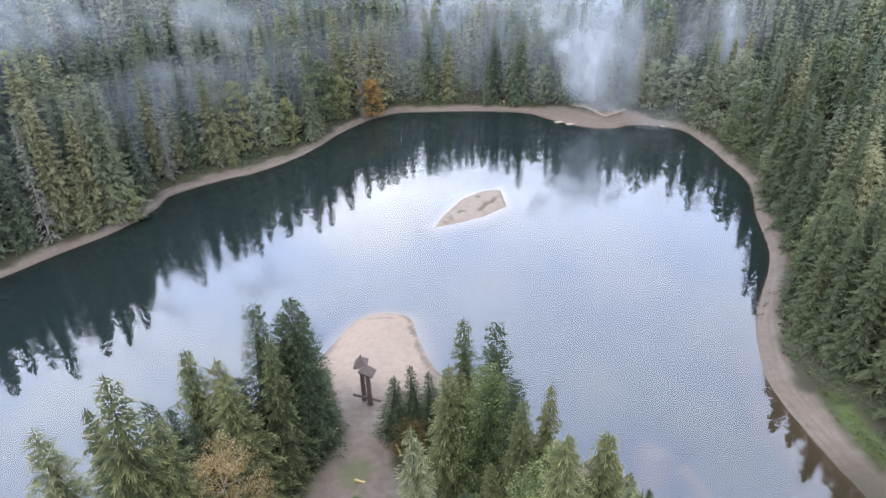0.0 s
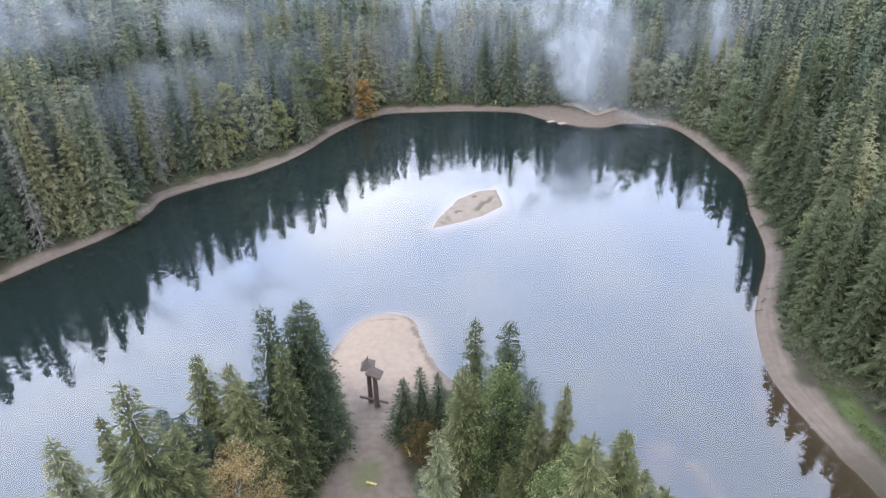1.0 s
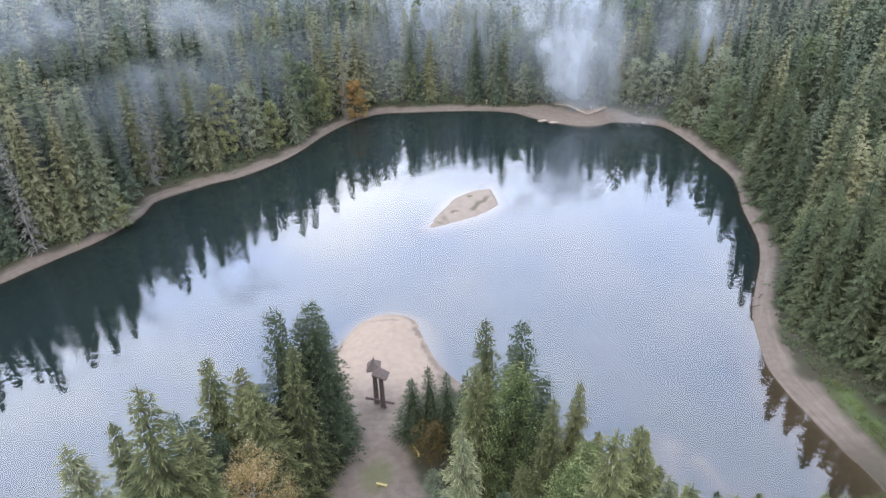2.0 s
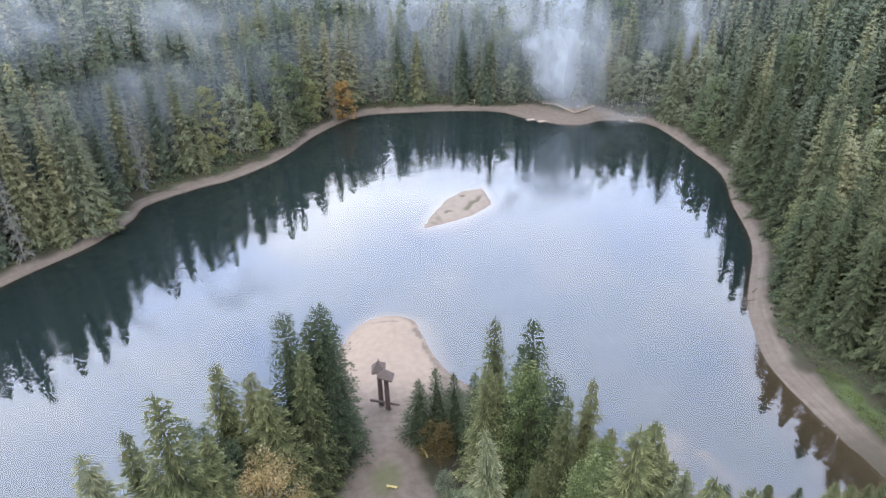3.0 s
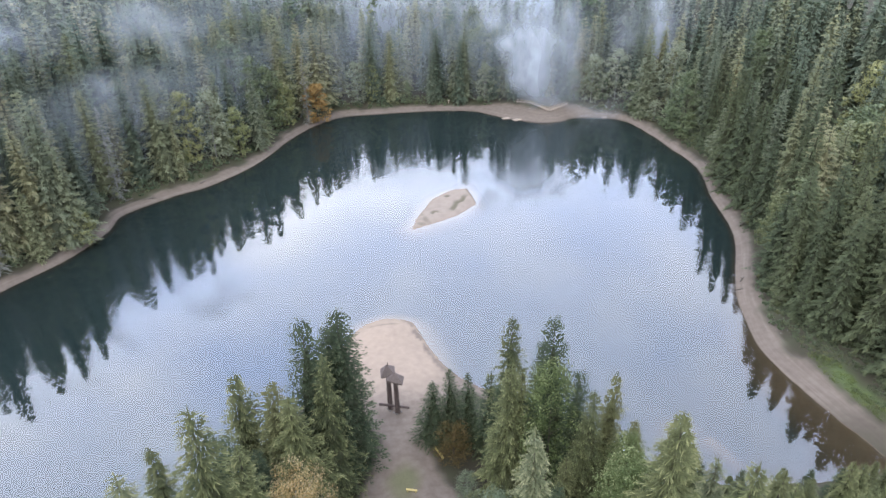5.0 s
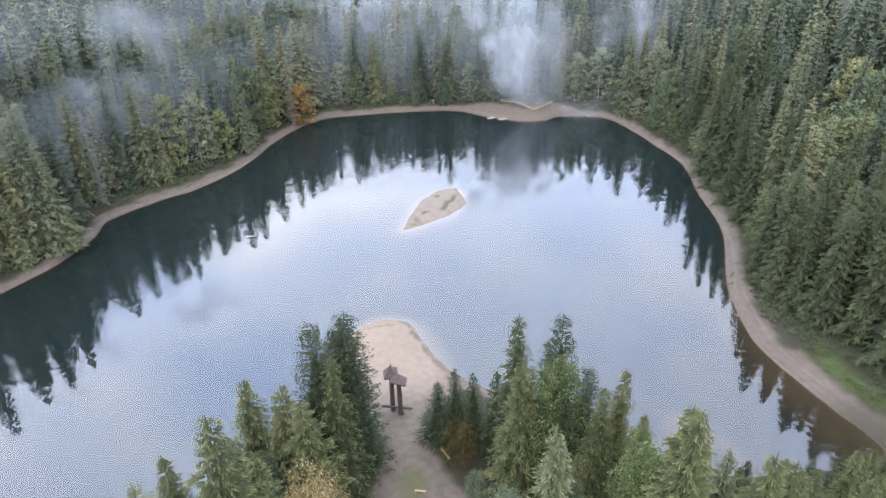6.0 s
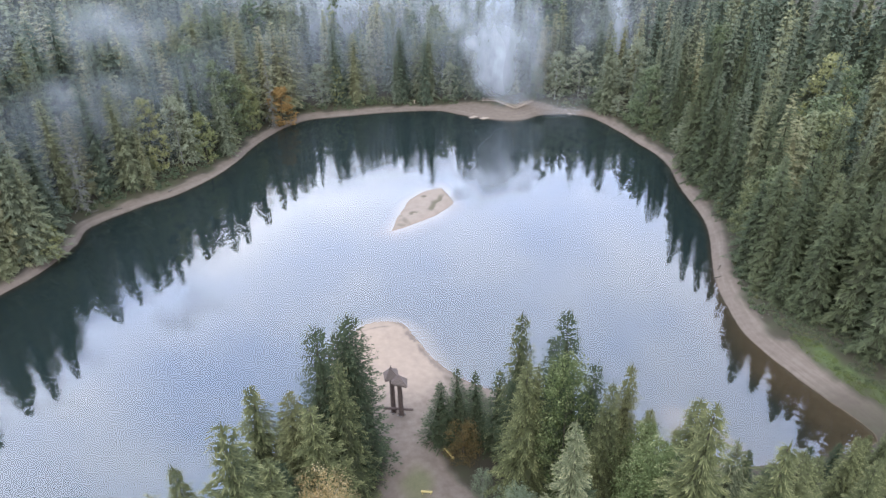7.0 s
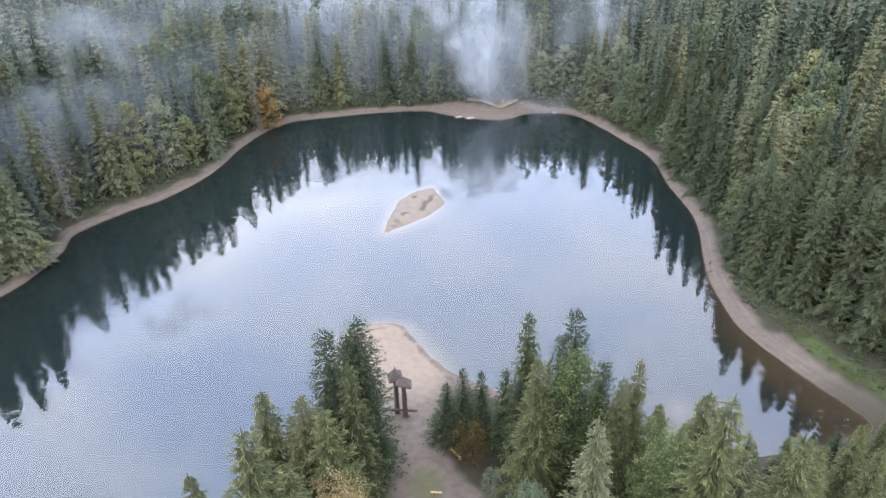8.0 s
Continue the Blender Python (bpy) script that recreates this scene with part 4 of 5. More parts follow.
MARKED_THREE = [("bank_b", 97.5, 107.0, 43.0, 0.95), ("bank_a", 104.5, 121.5, 35.0, 0.9), ("bank_b", 107.0, 112.5, 44.0, 1.0), ("bank_a", 104.0, 103.0, 45.0, 0.9), ("bank_b", 101.5, 96.0, 42.0, 1.0),
                ("bank_a", 109.0, 130.0, 39.0, 0.9), ("bank_b", 109.5, 147.0, 40.0, 0.9), ("shore_a", 21.0, 350.0, 41.0, 1.0), ("shore_b", 30.5, 351.0, 43.0, 1.0), ("shore_c", -4.0, 352.0, 40.0, 0.9),
                ("bank_a", 106.0, 119.0, 44.0, 1.0), ("bank_b", 112.0, 125.0, 46.0, 1.0), ("bank_b", 100.0, 134.0, 41.0, 1.0), ("bank_a", 103.0, 146.0, 42.0, 1.0), ("bank_b", 97.0, 129.5, 36.0, 0.95),
                ("shore_a", 122.5, 206.0, 43.5, 1.0), ("shore_b", 121.5, 220.0, 42.5, 1.0), ("shore_c", 113.0, 167.0, 44.0, 1.1)]
MARKED_WEST = [("shore_a", -129.6, 212.9, 44.6, 1.05), ("shore_d", -139.4, 233.7, 50.2, 1.0), ("shore_b", -130.1, 235.5, 47.5, 1.0), ("shore_e", -123.8, 234.3, 38.7, 1.05), ("shore_b", -125.5, 267.0, 43.1, 0.85),
               ("shore_c", -121.5, 216.8, 38.5, 1.0), ("pale_shore", -117.2, 276.9, 42.0, 0.9), ("shore_d", -130.5, 206.5, 27.0, 1.1), ("shore_b", -68.3, 293.5, 38.6, 0.85), ("shore_a", -66.0, 299.0, 26.1, 1.0),
               ("pale_shore", -84.3, 277.2, 35.8, 0.9), ("leafy_shore", -78.0, 316.5, 46.9, 1.0), ("shore_c", -12.8, 352.8, 43.2, 0.9),
               ("shore_a", 50.0, 343.0, 41.0, 1.0), ("shore_d", 57.0, 341.0, 43.0, 1.0), ("shore_b", 64.0, 339.0, 41.0, 1.0), ("shore_c", 71.0, 338.0, 42.0, 1.0), ("shore_e", 78.5, 335.0, 40.0, 1.0), ("shore_a", 86.0, 342.0, 44.0, 1.0), ("shore_f", 93.0, 334.0, 38.0, 0.9),
               ("shore_a", 110.0, 338.0, 44.0, 1.0), ("shore_d", 103.5, 342.0, 45.0, 1.0), ("shore_b", 118.0, 334.5, 44.0, 1.0), ("shore_f", 97.0, 341.0, 44.0, 1.0), ("shore_c", 125.5, 323.0, 43.0, 1.0)]
MARKED_EAST = [("shore_b", 139.1, 291.3, 44.4, 1.0), ("shore_e", 128.4, 285.1, 37.1, 1.0), ("shore_a", 117.0, 303.0, 43.0, 1.0), ("bank_c", 142.8, 255.0, 44.4, 1.0), ("bank_c", 134.2, 247.9, 39.4, 1.1),
               ("shore_c", 144.8, 283.1, 46.4, 1.0), ("bank_c", 140.5, 225.3, 44.5, 1.0), ("leafy_shore", 154.5, 272.7, 49.9, 1.0), ("shore_d", 125.9, 244.5, 24.5, 1.1), ("bank_a", 108.6, 173.6, 39.5, 0.9),
               ("bank_c", 119.5, 210.3, 38.6, 1.1), ("bank_c", 121.2, 227.4, 26.0, 1.1), ("leafy_shore", 102.5, 167.5, 24.2, 0.9), ("leafy_shore", 107.5, 186.1, 10.9, 1.1),
               ("bank_c", 115.5, 214.0, 45.5, 0.95), ("bank_a", 118.0, 225.5, 44.5, 0.9), ("bank_c", 112.6, 199.5, 41.0, 0.95), ("bank_b", 108.6, 184.0, 34.5, 0.95)]
MARKED = MARKED_ONE + MARKED_TWO + MARKED_THREE + MARKED_WEST + MARKED_EAST
for row in MARKED:
    tagged(plant(*row[:3], top=row[3], wide=row[4]), group=SHORE)

# the forest: an uneven stand on all banks
STAND = np.random.RandomState(77)
fx, fy = np.meshgrid(np.arange(-330, 330, 9.0), np.arange(60, 500, 7.8), indexing="ij")
fx = fx + (np.arange(fx.shape[1]) % 2)[None, :] * 4.5
fx, fy = (fx + STAND.uniform(-3.6, 3.6, fx.shape)).ravel(), (fy + STAND.uniform(-3.6, 3.6, fy.shape)).ravel()
fd = shore_distance(fx, fy)
keep = (fd > 4.8 + 2.5 * vnoise(fx, fy, 7, 2)) & (fd < 128 - 40 * sstep(290, 330, fy) * (1 - sstep(60, 140, np.abs(fx)))) & (fx > -0.86 * fy - 26) & (fx < np.maximum(1.22 * fy - 22, 138)) & ((fy > 150) | (fx > 78)) & ((np.abs(fx) > 60) | (fy > 200)) & (fy > 76)
keep &= ~((fx > 90) & (STAND.rand(len(fx)) < 0.36 + 0.12 * (fy < 235)))
keep &= ~((fx < 97) & (fy < 124)) & ~((fx > 45) & (fx < 98) & (fy > 308) & (fd < 8)) & ~((fx > 54) & (fx < 93) & (fy < 326) & (fy > 300))
keep &= ~((fx > 54) & (fx < 72) & (fy > 300) & (fy < 336))
keep &= ~((fx > 80) & (fx < 112) & (fy > 92) & (fy < 158))
for row in MARKED:
    keep &= np.hypot(fx - row[1], fy - row[2]) > 4.2
    if "_shore" in row[0] or row[0] == "dead":
        away = math.hypot(row[1], row[2])
        reach, clear = (26, 9.0) if row[0] == "pale_shore" and row[2] > 300 else (12, 5.0) if row[0] == "pale_shore" or row[1] > 130 else (24, 8.5) if row[0] == "orange_shore" else (8, 4.6) if row[0] == "dead" else (13, 4.6)
        ahead = near_line(fx, fy, (row[1], row[2]), (row[1] * (1 - reach / away), row[2] * (1 - reach / away)))
        keep &= ahead > clear
fx, fy, fd = fx[keep], fy[keep], fd[keep]
f_mean = 37.5 - 2.0 * sstep(-20, 60, fx) * sstep(270, 310, fy) - 2 * sstep(-60, -20, fx) * sstep(300, 320, fy)
f_size = f_mean + 10 * (vnoise(fx, fy, 22, 3) - 0.5) + STAND.uniform(-7, 6, len(fx)) - 12 * (STAND.rand(len(fx)) < 0.25 * (1 - sstep(8, 18, fd))) - 8 * (STAND.rand(len(fx)) < 0.25) + 6 * (STAND.rand(len(fx)) < 0.15)
f_size = f_size + 3.0 * (1 - sstep(20, 40, fd)) * np.maximum(1 - sstep(-60, -20, fx), sstep(100, 110, fx))
f_size = f_size + 4.5 * (1 - sstep(-45, -25, fx)) + 4.5 * sstep(98, 106, fx) * sstep(200, 225, fy)
f_size = f_size + 4.0 * sstep(-80, -65, fx) * (1 - sstep(-25, -12, fx)) * sstep(285, 300, fy)
f_leafy = (np.hypot(fx + 49, fy - 338) > 9) & ((fx > -95) | (fd > 40)) & (STAND.rand(len(fx)) < 0.07 + 0.20 * (fx > -75) * (fx < 112) * (fy > 290) + 0.16 * (vnoise(fx, fy, 35, 4) > 0.66) * ((fx > -75) | (fd > 45)))
order = np.argsort(fd - 42 * (fx > 80) * (fy < 235))
front = order[:215]
for i in front:
    if f_leafy[i]:
        key = ("leafy_shore", "pale_shore")[int(STAND.rand() < 0.25)]
        plant(key, float(fx[i]), float(fy[i]), scale=float(f_size[i]) / STORE[key]["tall"] * 0.72)
    else:
        east = fx[i] > 75 and fy[i] < 265
        kinds = ("bank_a", "shore_b", "bank_b", "shore_d", "bank_c", "shore_e") if east else ("shore_a", "shore_b", "shore_c", "shore_d", "shore_e", "shore_f")
        key = kinds[STAND.randint(6)]
        plant(key, float(fx[i]), float(fy[i]), scale=float(f_size[i]) / STORE[key]["tall"], wide=float(STAND.uniform(0.78, 1.05) if fx[i] < 60 else STAND.uniform(0.66, 0.92)))

rest = order[215:]
rz = height(fx[rest], fy[rest]) - 0.3


LOW = [spruce_crown(40 + k, 32, r, 0.03, 1.4, 7, 1600, 1.4, 0.22, dr, pw, 0.28, 0.28, 0.72) for k, (r, dr, pw) in enumerate([(5.8, 0.55, 0.95), (5.3, 0.65, 1.02), (6.0, 0.45, 0.80), (5.6, 0.55, 0.90), (5.8, 0.45, 0.68), (5.2, 0.6, 1.05)])]
LOW_FAR = [spruce_crown(70 + k, 32, r, 0.03, 1.6, 7, 800, 1.8, 0.27, dr, pw, 0.28, 0.30, 0.72) for k, (r, dr, pw) in enumerate([(5.8, 0.55, 0.95), (5.3, 0.6, 1.0), (6.0, 0.45, 0.78), (5.8, 0.5, 0.88), (6.0, 0.45, 0.66), (5.2, 0.55, 1.05)])]
LOW_LEAF = [leaf_crown(50 + k, 28, 5.6, 0.12, 64, 620, 0.50) for k in range(4)]


def wood_mass(name, rows, shapes, far_shapes, mat, tall, label):
    """The depth of the forest as one object: crowns and plain stems."""
    Vs, Ts, As, Us = [], [], [], []
    base = 0
    for i in rows:
        pick = far_shapes if fd[rest[i]] > 62 else shapes
        V, T, A = pick[STAND.randint(len(pick))]
        k, w, a = f_size[rest[i]] / tall, STAND.uniform(0.78, 1.08) * (1.0 if fx[rest[i]] < 80 else 0.88), STAND.uniform(0, 6.28)
        c, s = math.cos(a), math.sin(a)
        P = np.stack([(V[:, 0] * c - V[:, 1] * s) * k * w + fx[rest[i]], (V[:, 0] * s + V[:, 1] * c) * k * w + fy[rest[i]], V[:, 2] * k + rz[i]], 1)
        # East of x = 80 the slope's darker tone is put into the tint.
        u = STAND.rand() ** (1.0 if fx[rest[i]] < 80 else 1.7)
        stem = np.array([[0.3, 0, 0], [-0.15, 0.26, 0], [-0.15, -0.26, 0], [0, 0, tall * k * 0.8]]) + np.array([fx[rest[i]], fy[rest[i]], rz[i]])
        Vs += [P, stem]
        Ts += [T + base, np.array([[0, 1, 3], [1, 2, 3], [2, 0, 3]]) + base + len(V)]
        As += [A, np.zeros(4)]
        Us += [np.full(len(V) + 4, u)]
        base += len(V) + 4
    if Vs:
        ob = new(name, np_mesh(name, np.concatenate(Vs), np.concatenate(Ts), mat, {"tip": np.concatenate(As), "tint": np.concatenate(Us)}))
        tagged(ob, label, "forest", kind="stuff")


r_leafy = f_leafy[rest]
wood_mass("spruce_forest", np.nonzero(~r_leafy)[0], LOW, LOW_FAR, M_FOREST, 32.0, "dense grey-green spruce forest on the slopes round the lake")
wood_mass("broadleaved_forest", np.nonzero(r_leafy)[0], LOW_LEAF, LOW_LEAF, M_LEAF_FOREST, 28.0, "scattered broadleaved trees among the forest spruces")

BUSH = [leaf_crown(60 + k, 4.0, 1.9, 0.02, 24, 150, 0.26) for k in range(3)]


def shore_bushes():
    """Low bushes along the edge of the forest, thinning out towards the sand."""
    rng = np.random.RandomState(91)
    x, y = rng.uniform(-200, 200, 30000), rng.uniform(85, 365, 30000)
    pick = (y > 120) | (x > 92)
    x, y = x[pick], y[pick]
    d = shore_distance(x, y)
    ok = (d > 5.2 + 2.2 * vnoise(x, y, 6, 1)) & (d < 9.5) & ((y > 150) | (x > 88)) & ((np.abs(x) > 60) | (y > 200)) & (rng.rand(len(x)) < 0.35 + 0.6 * vnoise(x, y, 12, 5))
    ok &= ~((x > 45) & (x < 99) & (y > 300)) & ~((x < 112) & (y < 100)) & (x > -0.8 * y)
    x, y = x[ok][:420], y[ok][:420]
    z = height(x, y) - 0.1
    Vs, Ts, As, Us, base = [], [], [], [], 0
    for i in range(len(x)):
        V, T, A = BUSH[rng.randint(3)]
        k, a = rng.uniform(0.45, 1.25), rng.uniform(0, 6.28)
        c, s = math.cos(a) * k, math.sin(a) * k
        Vs.append(np.stack([V[:, 0] * c - V[:, 1] * s + x[i], V[:, 0] * s + V[:, 1] * c + y[i], V[:, 2] * k * rng.uniform(0.7, 1.2) + z[i]], 1))
        Ts.append(T + base)
        As.append(A)
        Us.append(np.full(len(V), rng.rand() ** 1.6))
        base += len(V)
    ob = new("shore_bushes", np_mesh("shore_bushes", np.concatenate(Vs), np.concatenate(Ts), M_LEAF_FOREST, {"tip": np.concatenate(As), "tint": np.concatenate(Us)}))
    tagged(ob, "low green bushes along the foot of the forest", "bushes", kind="stuff")


shore_bushes()

# ---- mist ----


def mist(name, centre, size, sheets, gap, mat, seed, label, lean=0.0, power=1.3, bend=6.0):
    """Thin upright layers of vapour, one behind the other, fading out at their rims."""
    n = 44
    Vs, Qs, Fs = [], [], []
    for s in range(sheets):
        u, v = np.meshgrid(np.linspace(-1, 1, n), np.linspace(-1, 1, n), indexing="ij")
        u, v = u.ravel(), v.ravel()
        x = centre[0] + size[0] * 0.5 * u + lean * v * size[1] * 0.5
        z = centre[2] + size[1] * 0.5 * v
        y = centre[1] + gap * (s - (sheets - 1) / 2) + bend * (vnoise(x, z, 25, seed + s) - 0.5)
        du = u + 1.1 * (vnoise(x, z, 14, seed + 2 * s) - 0.5) + 0.5 * (vnoise(x, z, 6, seed + 3) - 0.5)
        dv = v + 1.1 * (vnoise(z, x, 14, seed + 1) - 0.5)
        fade = np.clip(1 - np.hypot(du, dv) ** 2, 0, 1) ** power * sstep(0, 0.25, 1 - np.maximum(np.abs(u), np.abs(v)))
        Vs.append(np.stack([x, y, z], 1))
        q = (np.arange(n - 1)[:, None] * n + np.arange(n - 1)[None, :]).ravel() + s * n * n
        Qs.append(np.stack([q, q + n, q + n + 1, q + 1], 1))
        Fs.append(fade)
    ob = new(name, np_mesh(name, np.concatenate(Vs), np.concatenate(Qs), mat, {"fade": np.concatenate(Fs)}, True))
    return tagged(ob, label, "mist", kind="stuff")



def plume():
    """A column of vapour, narrow where it leaves the shore and spreading as it rises."""
    n = 70
    u, v = np.meshgrid(np.linspace(-1, 1, n), np.linspace(0, 1, n), indexing="ij")
    u, v = u.ravel(), v.ravel()
    z = 1.0 + 61 * v
    half = 16.5 + 16 * v
    x = 75.0 - 11 * v + u * half
    y = 321 + 7 * (vnoise(x, z, 22, 2) - 0.5) + 10 * v
    du = np.abs(u + 0.55 * (vnoise(x, z, 15, 1) - 0.5) + 0.30 * (vnoise(x, z, 6, 3) - 0.5))
    fade = np.clip(1 - du * 1.12, 0, 1) ** 0.75 * (0.6 + 0.4 * sstep(0.05, 0.45, v)) * sstep(0, 0.06, v) * (1 - sstep(0.62, 1.0, v)) * sstep(0, 0.2, 1 - np.abs(u))
    q = (np.arange(n - 1)[:, None] * n + np.arange(n - 1)[None, :]).ravel()
    ob = new("mist_column", np_mesh("mist_column", np.stack([x, y, z], 1), np.stack([q, q + n, q + n + 1, q + 1], 1), M_PLUME, {"fade": fade}, True))
    tagged(ob, "column of white mist rising from the far shore", "mist", kind="stuff")


plume()
mist("mist_wisp", (124, 331, 38), (66, 52), 1, 4, M_MIST, 5, "faint veil of mist over the far spruces", 0.0, 0.8)
mist("mist_wisp", (101, 309, 6), (56, 20), 1, 4, M_WISP, 2, "low breath of mist over the corner of the lake", 0.0, 0.9)
mist("mist_wisp", (-90, 268, 60), (46, 28), 1, 4, M_WISP, 2, "torn wisp of white mist over the spruce tops")
mist("mist_wisp", (-200, 276, 76), (132, 60), 1, 4, M_MIST, 3, "broad wisp of white mist among the spruces")
mist("mist_wisp", (-116, 262, 34), (50, 34), 1, 4, M_WISP, 4, "faint veil of mist between spruces")
mist("mist_wisp", (-172, 238, 68), (96, 44), 1, 4, M_WISP, 8, "pale veil of mist over the western spruces")
mist("mist_bank", (40, 392, 42), (270, 36), 1, 6, M_MIST, 6, "patch of low white cloud behind the skyline", 0.0, 0.7)


def haze(offset, tall, first, label, last=-4):
    """A thin standing veil that follows the bank at a distance from the waterline."""
    loop = smooth_loop(FAR_SHORE, 4)[first:last]
    tan = np.gradient(loop, axis=0)
    tan /= np.hypot(tan[:, 0], tan[:, 1])[:, None]
    line = loop + np.stack([tan[:, 1], -tan[:, 0]], 1) * offset
    for _ in range(12):
        line[1:-1] = (line[:-2] + line[1:-1] * 2 + line[2:]) / 4
    rows = 14
    n = len(line)
    base = np.maximum(height(line[:, 0], line[:, 1]), 0)
    f = np.linspace(0, 1, rows)
    P = np.stack([np.repeat(line[:, 0], rows), np.repeat(line[:, 1], rows), np.repeat(base, rows) + np.tile(f * tall + 0.3, n)], 1)
    fade = np.tile(np.clip(np.sin(np.pi * np.clip(0.06 + f, 0, 1)) * 1.15, 0, 1) ** 0.7, n) * np.repeat(sstep(0, 22, np.minimum(np.arange(n), n - 1 - np.arange(n))), rows)
    q = (np.arange(n - 1)[:, None] * rows + np.arange(rows - 1)[None, :]).ravel()
    ob = new("mist_haze", np_mesh("mist_haze", P, np.stack([q, q + rows, q + rows + 1, q + 1], 1), M_HAZE, {"fade": fade}, True))
    tagged(ob, label, "mist", kind="stuff")


haze(13.0, 48.0, 56, "thin morning haze along the forest edge")
haze(52.0, 60.0, 52, "thin morning haze between the spruces upslope")


# ---- the wooden monument on the beach ----
def roof_bm(w, l, h, thick, skew):
    """A steep pyramid roof of overlapping shingle courses with a finial."""
    bm = bmesh.new()
    courses = 7
    for i in range(courses):
        a, b = 1 - i / courses, 1 - (i + 1) / courses
        lo = [bm.verts.new((sx * w / 2 * a * 1.04 + skew * i / courses, sy * l / 2 * a * 1.04, h * i / courses - 0.05)) for sx, sy in ((-1, -1), (1, -1), (1, 1), (-1, 1))]
        hi = [bm.verts.new((sx * w / 2 * b + skew * (i + 1) / courses, sy * l / 2 * b, h * (i + 1) / courses + 0.04)) for sx, sy in ((-1, -1), (1, -1), (1, 1), (-1, 1))]
        for k in range(4):
            bm.faces.new((lo[k], lo[(k + 1) % 4], hi[(k + 1) % 4], hi[k]))
        bm.faces.new(lo[::-1])
        bm.faces.new(hi)
    box(bm, (w * 0.98, l * 0.98, thick), pose(0, 0, -thick / 2 - 0.06), 0.03)
    return bm


def monument():
    z = float(height(-20.6, 114.4)[0])
    root = new("wooden_monument")
    root.matrix_basis = pose(-21.2, 114.5, z, 0, 0, -20)
    for k, (x, y, h) in enumerate(((-0.95, 0.40, 10.9), (0.95, -0.40, 10.0))):
        bm = log_bm(h + 0.4, 0.60, 0.50, 12, 9, 0.02, 60 + k)
        bmesh.ops.translate(bm, vec=(x, y, -0.4), verts=bm.verts)
        for zz, r in ((0.2, 0.72), (h * 0.55, 0.62), (h - 0.35, 0.66)):
            got = bmesh.ops.create_cone(bm, cap_ends=True, segments=12, radius1=r, radius2=r * 0.96, depth=0.3)["verts"]
            bmesh.ops.translate(bm, vec=(x, y, zz), verts=got)
        part("post", bm, M_OLD_WOOD, root)
    bm = roof_bm(3.1, 2.7, 2.1, 0.35, 0.2)
    bmesh.ops.transform(bm, matrix=pose(-1.05, 0.6, 10.7, 4, -10, 18), verts=bm.verts)
    peak = part("roof", bm, M_ROOF, root, "grey-brown shingled peaked roof")
    bm = bmesh.new()
    got = bmesh.ops.create_cone(bm, cap_ends=True, segments=8, radius1=0.2, radius2=0.03, depth=1.0)["verts"]
    bmesh.ops.translate(bm, vec=(-0.95, 0.6, 13.0), verts=got)
    part("finial", bm, M_OLD_WOOD, peak)
    bm = roof_bm(3.5, 2.9, 1.5, 0.4, -0.5)
    bmesh.ops.transform(bm, matrix=pose(0.95, -0.35, 9.9, -6, 16, 8), verts=bm.verts)
    part("roof", bm, M_ROOF, root, "grey-brown shingled roof tilting sideways")
    bm = log_bm(6.9, 0.32, 0.27, 10, 5, 0.05, 66)
    bmesh.ops.transform(bm, matrix=pose(-3.2, -0.55, 1.85, 0, 91.5, 3), verts=bm.verts)
    part("beam", bm, M_OLD_WOOD, root, "dark log laid across the posts")
    for k, (x, y, s) in enumerate(((-0.9, -0.4, 0.7), (0.9, -0.9, 0.8), (1.6, -0.2, 0.6), (0.2, -0.8, 0.5), (-1.5, 0.2, 0.55))):
        bm = bmesh.new()
        got = bmesh.ops.create_icosphere(bm, subdivisions=1, radius=s * 0.6)["verts"]
        for v in got:
            v.co = Vector((v.co.x * (1 + 0.3 * math.sin(9 * v.co.y + k)), v.co.y, v.co.z * 0.6)) + Vector((x, y, 0.1))
        part("stone", bm, M_STONE, root)
    tagged(root, "tall weathered wooden monument with two posts and shingled roofs", "monument")


monument()


# ---- benches of fresh pine ----
def bench(name, a, b, back, label):
    """A plank seat on two stub legs, some with a back rail, from a to b in plan."""
    (ax, ay), (bx, by) = a, b
    length = math.hypot(bx - ax, by - ay)
    cx, cy = (ax + bx) / 2, (ay + by) / 2
    root = new(name)
    root.matrix_basis = pose(cx, cy, float(height(cx, cy)[0]), 0, 0, math.degrees(math.atan2(by - ay, bx - ax)))
    bm = bmesh.new()
    box(bm, (length, 0.46, 0.12), pose(0, 0, 0.50), 0.02)
    part("seat", bm, M_YELLOW_WOOD, root, "bright yellow pine plank")
    for s in (-1, 1):
        bm = bmesh.new()
        box(bm, (0.22, 0.38, 0.60), pose(s * (length / 2 - 0.3), 0, 0.14), 0.02)
        part("leg", bm, M_YELLOW_WOOD, root)
    if back:
        bm = bmesh.new()
        box(bm, (length, 0.08, 0.26), pose(0, 0.36, 0.90, -12), 0.015)
        part("backrest", bm, M_YELLOW_WOOD, root)
        for s in (-1, 1):
            bm = bmesh.new()
            box(bm, (0.09, 0.07, 1.1), pose(s * (length / 2 - 0.25), 0.29, 0.50, -10), 0.01)
            part("back_post", bm, M_YELLOW_WOOD, root)
    tagged(root, label, "bench", "benches on the headland")


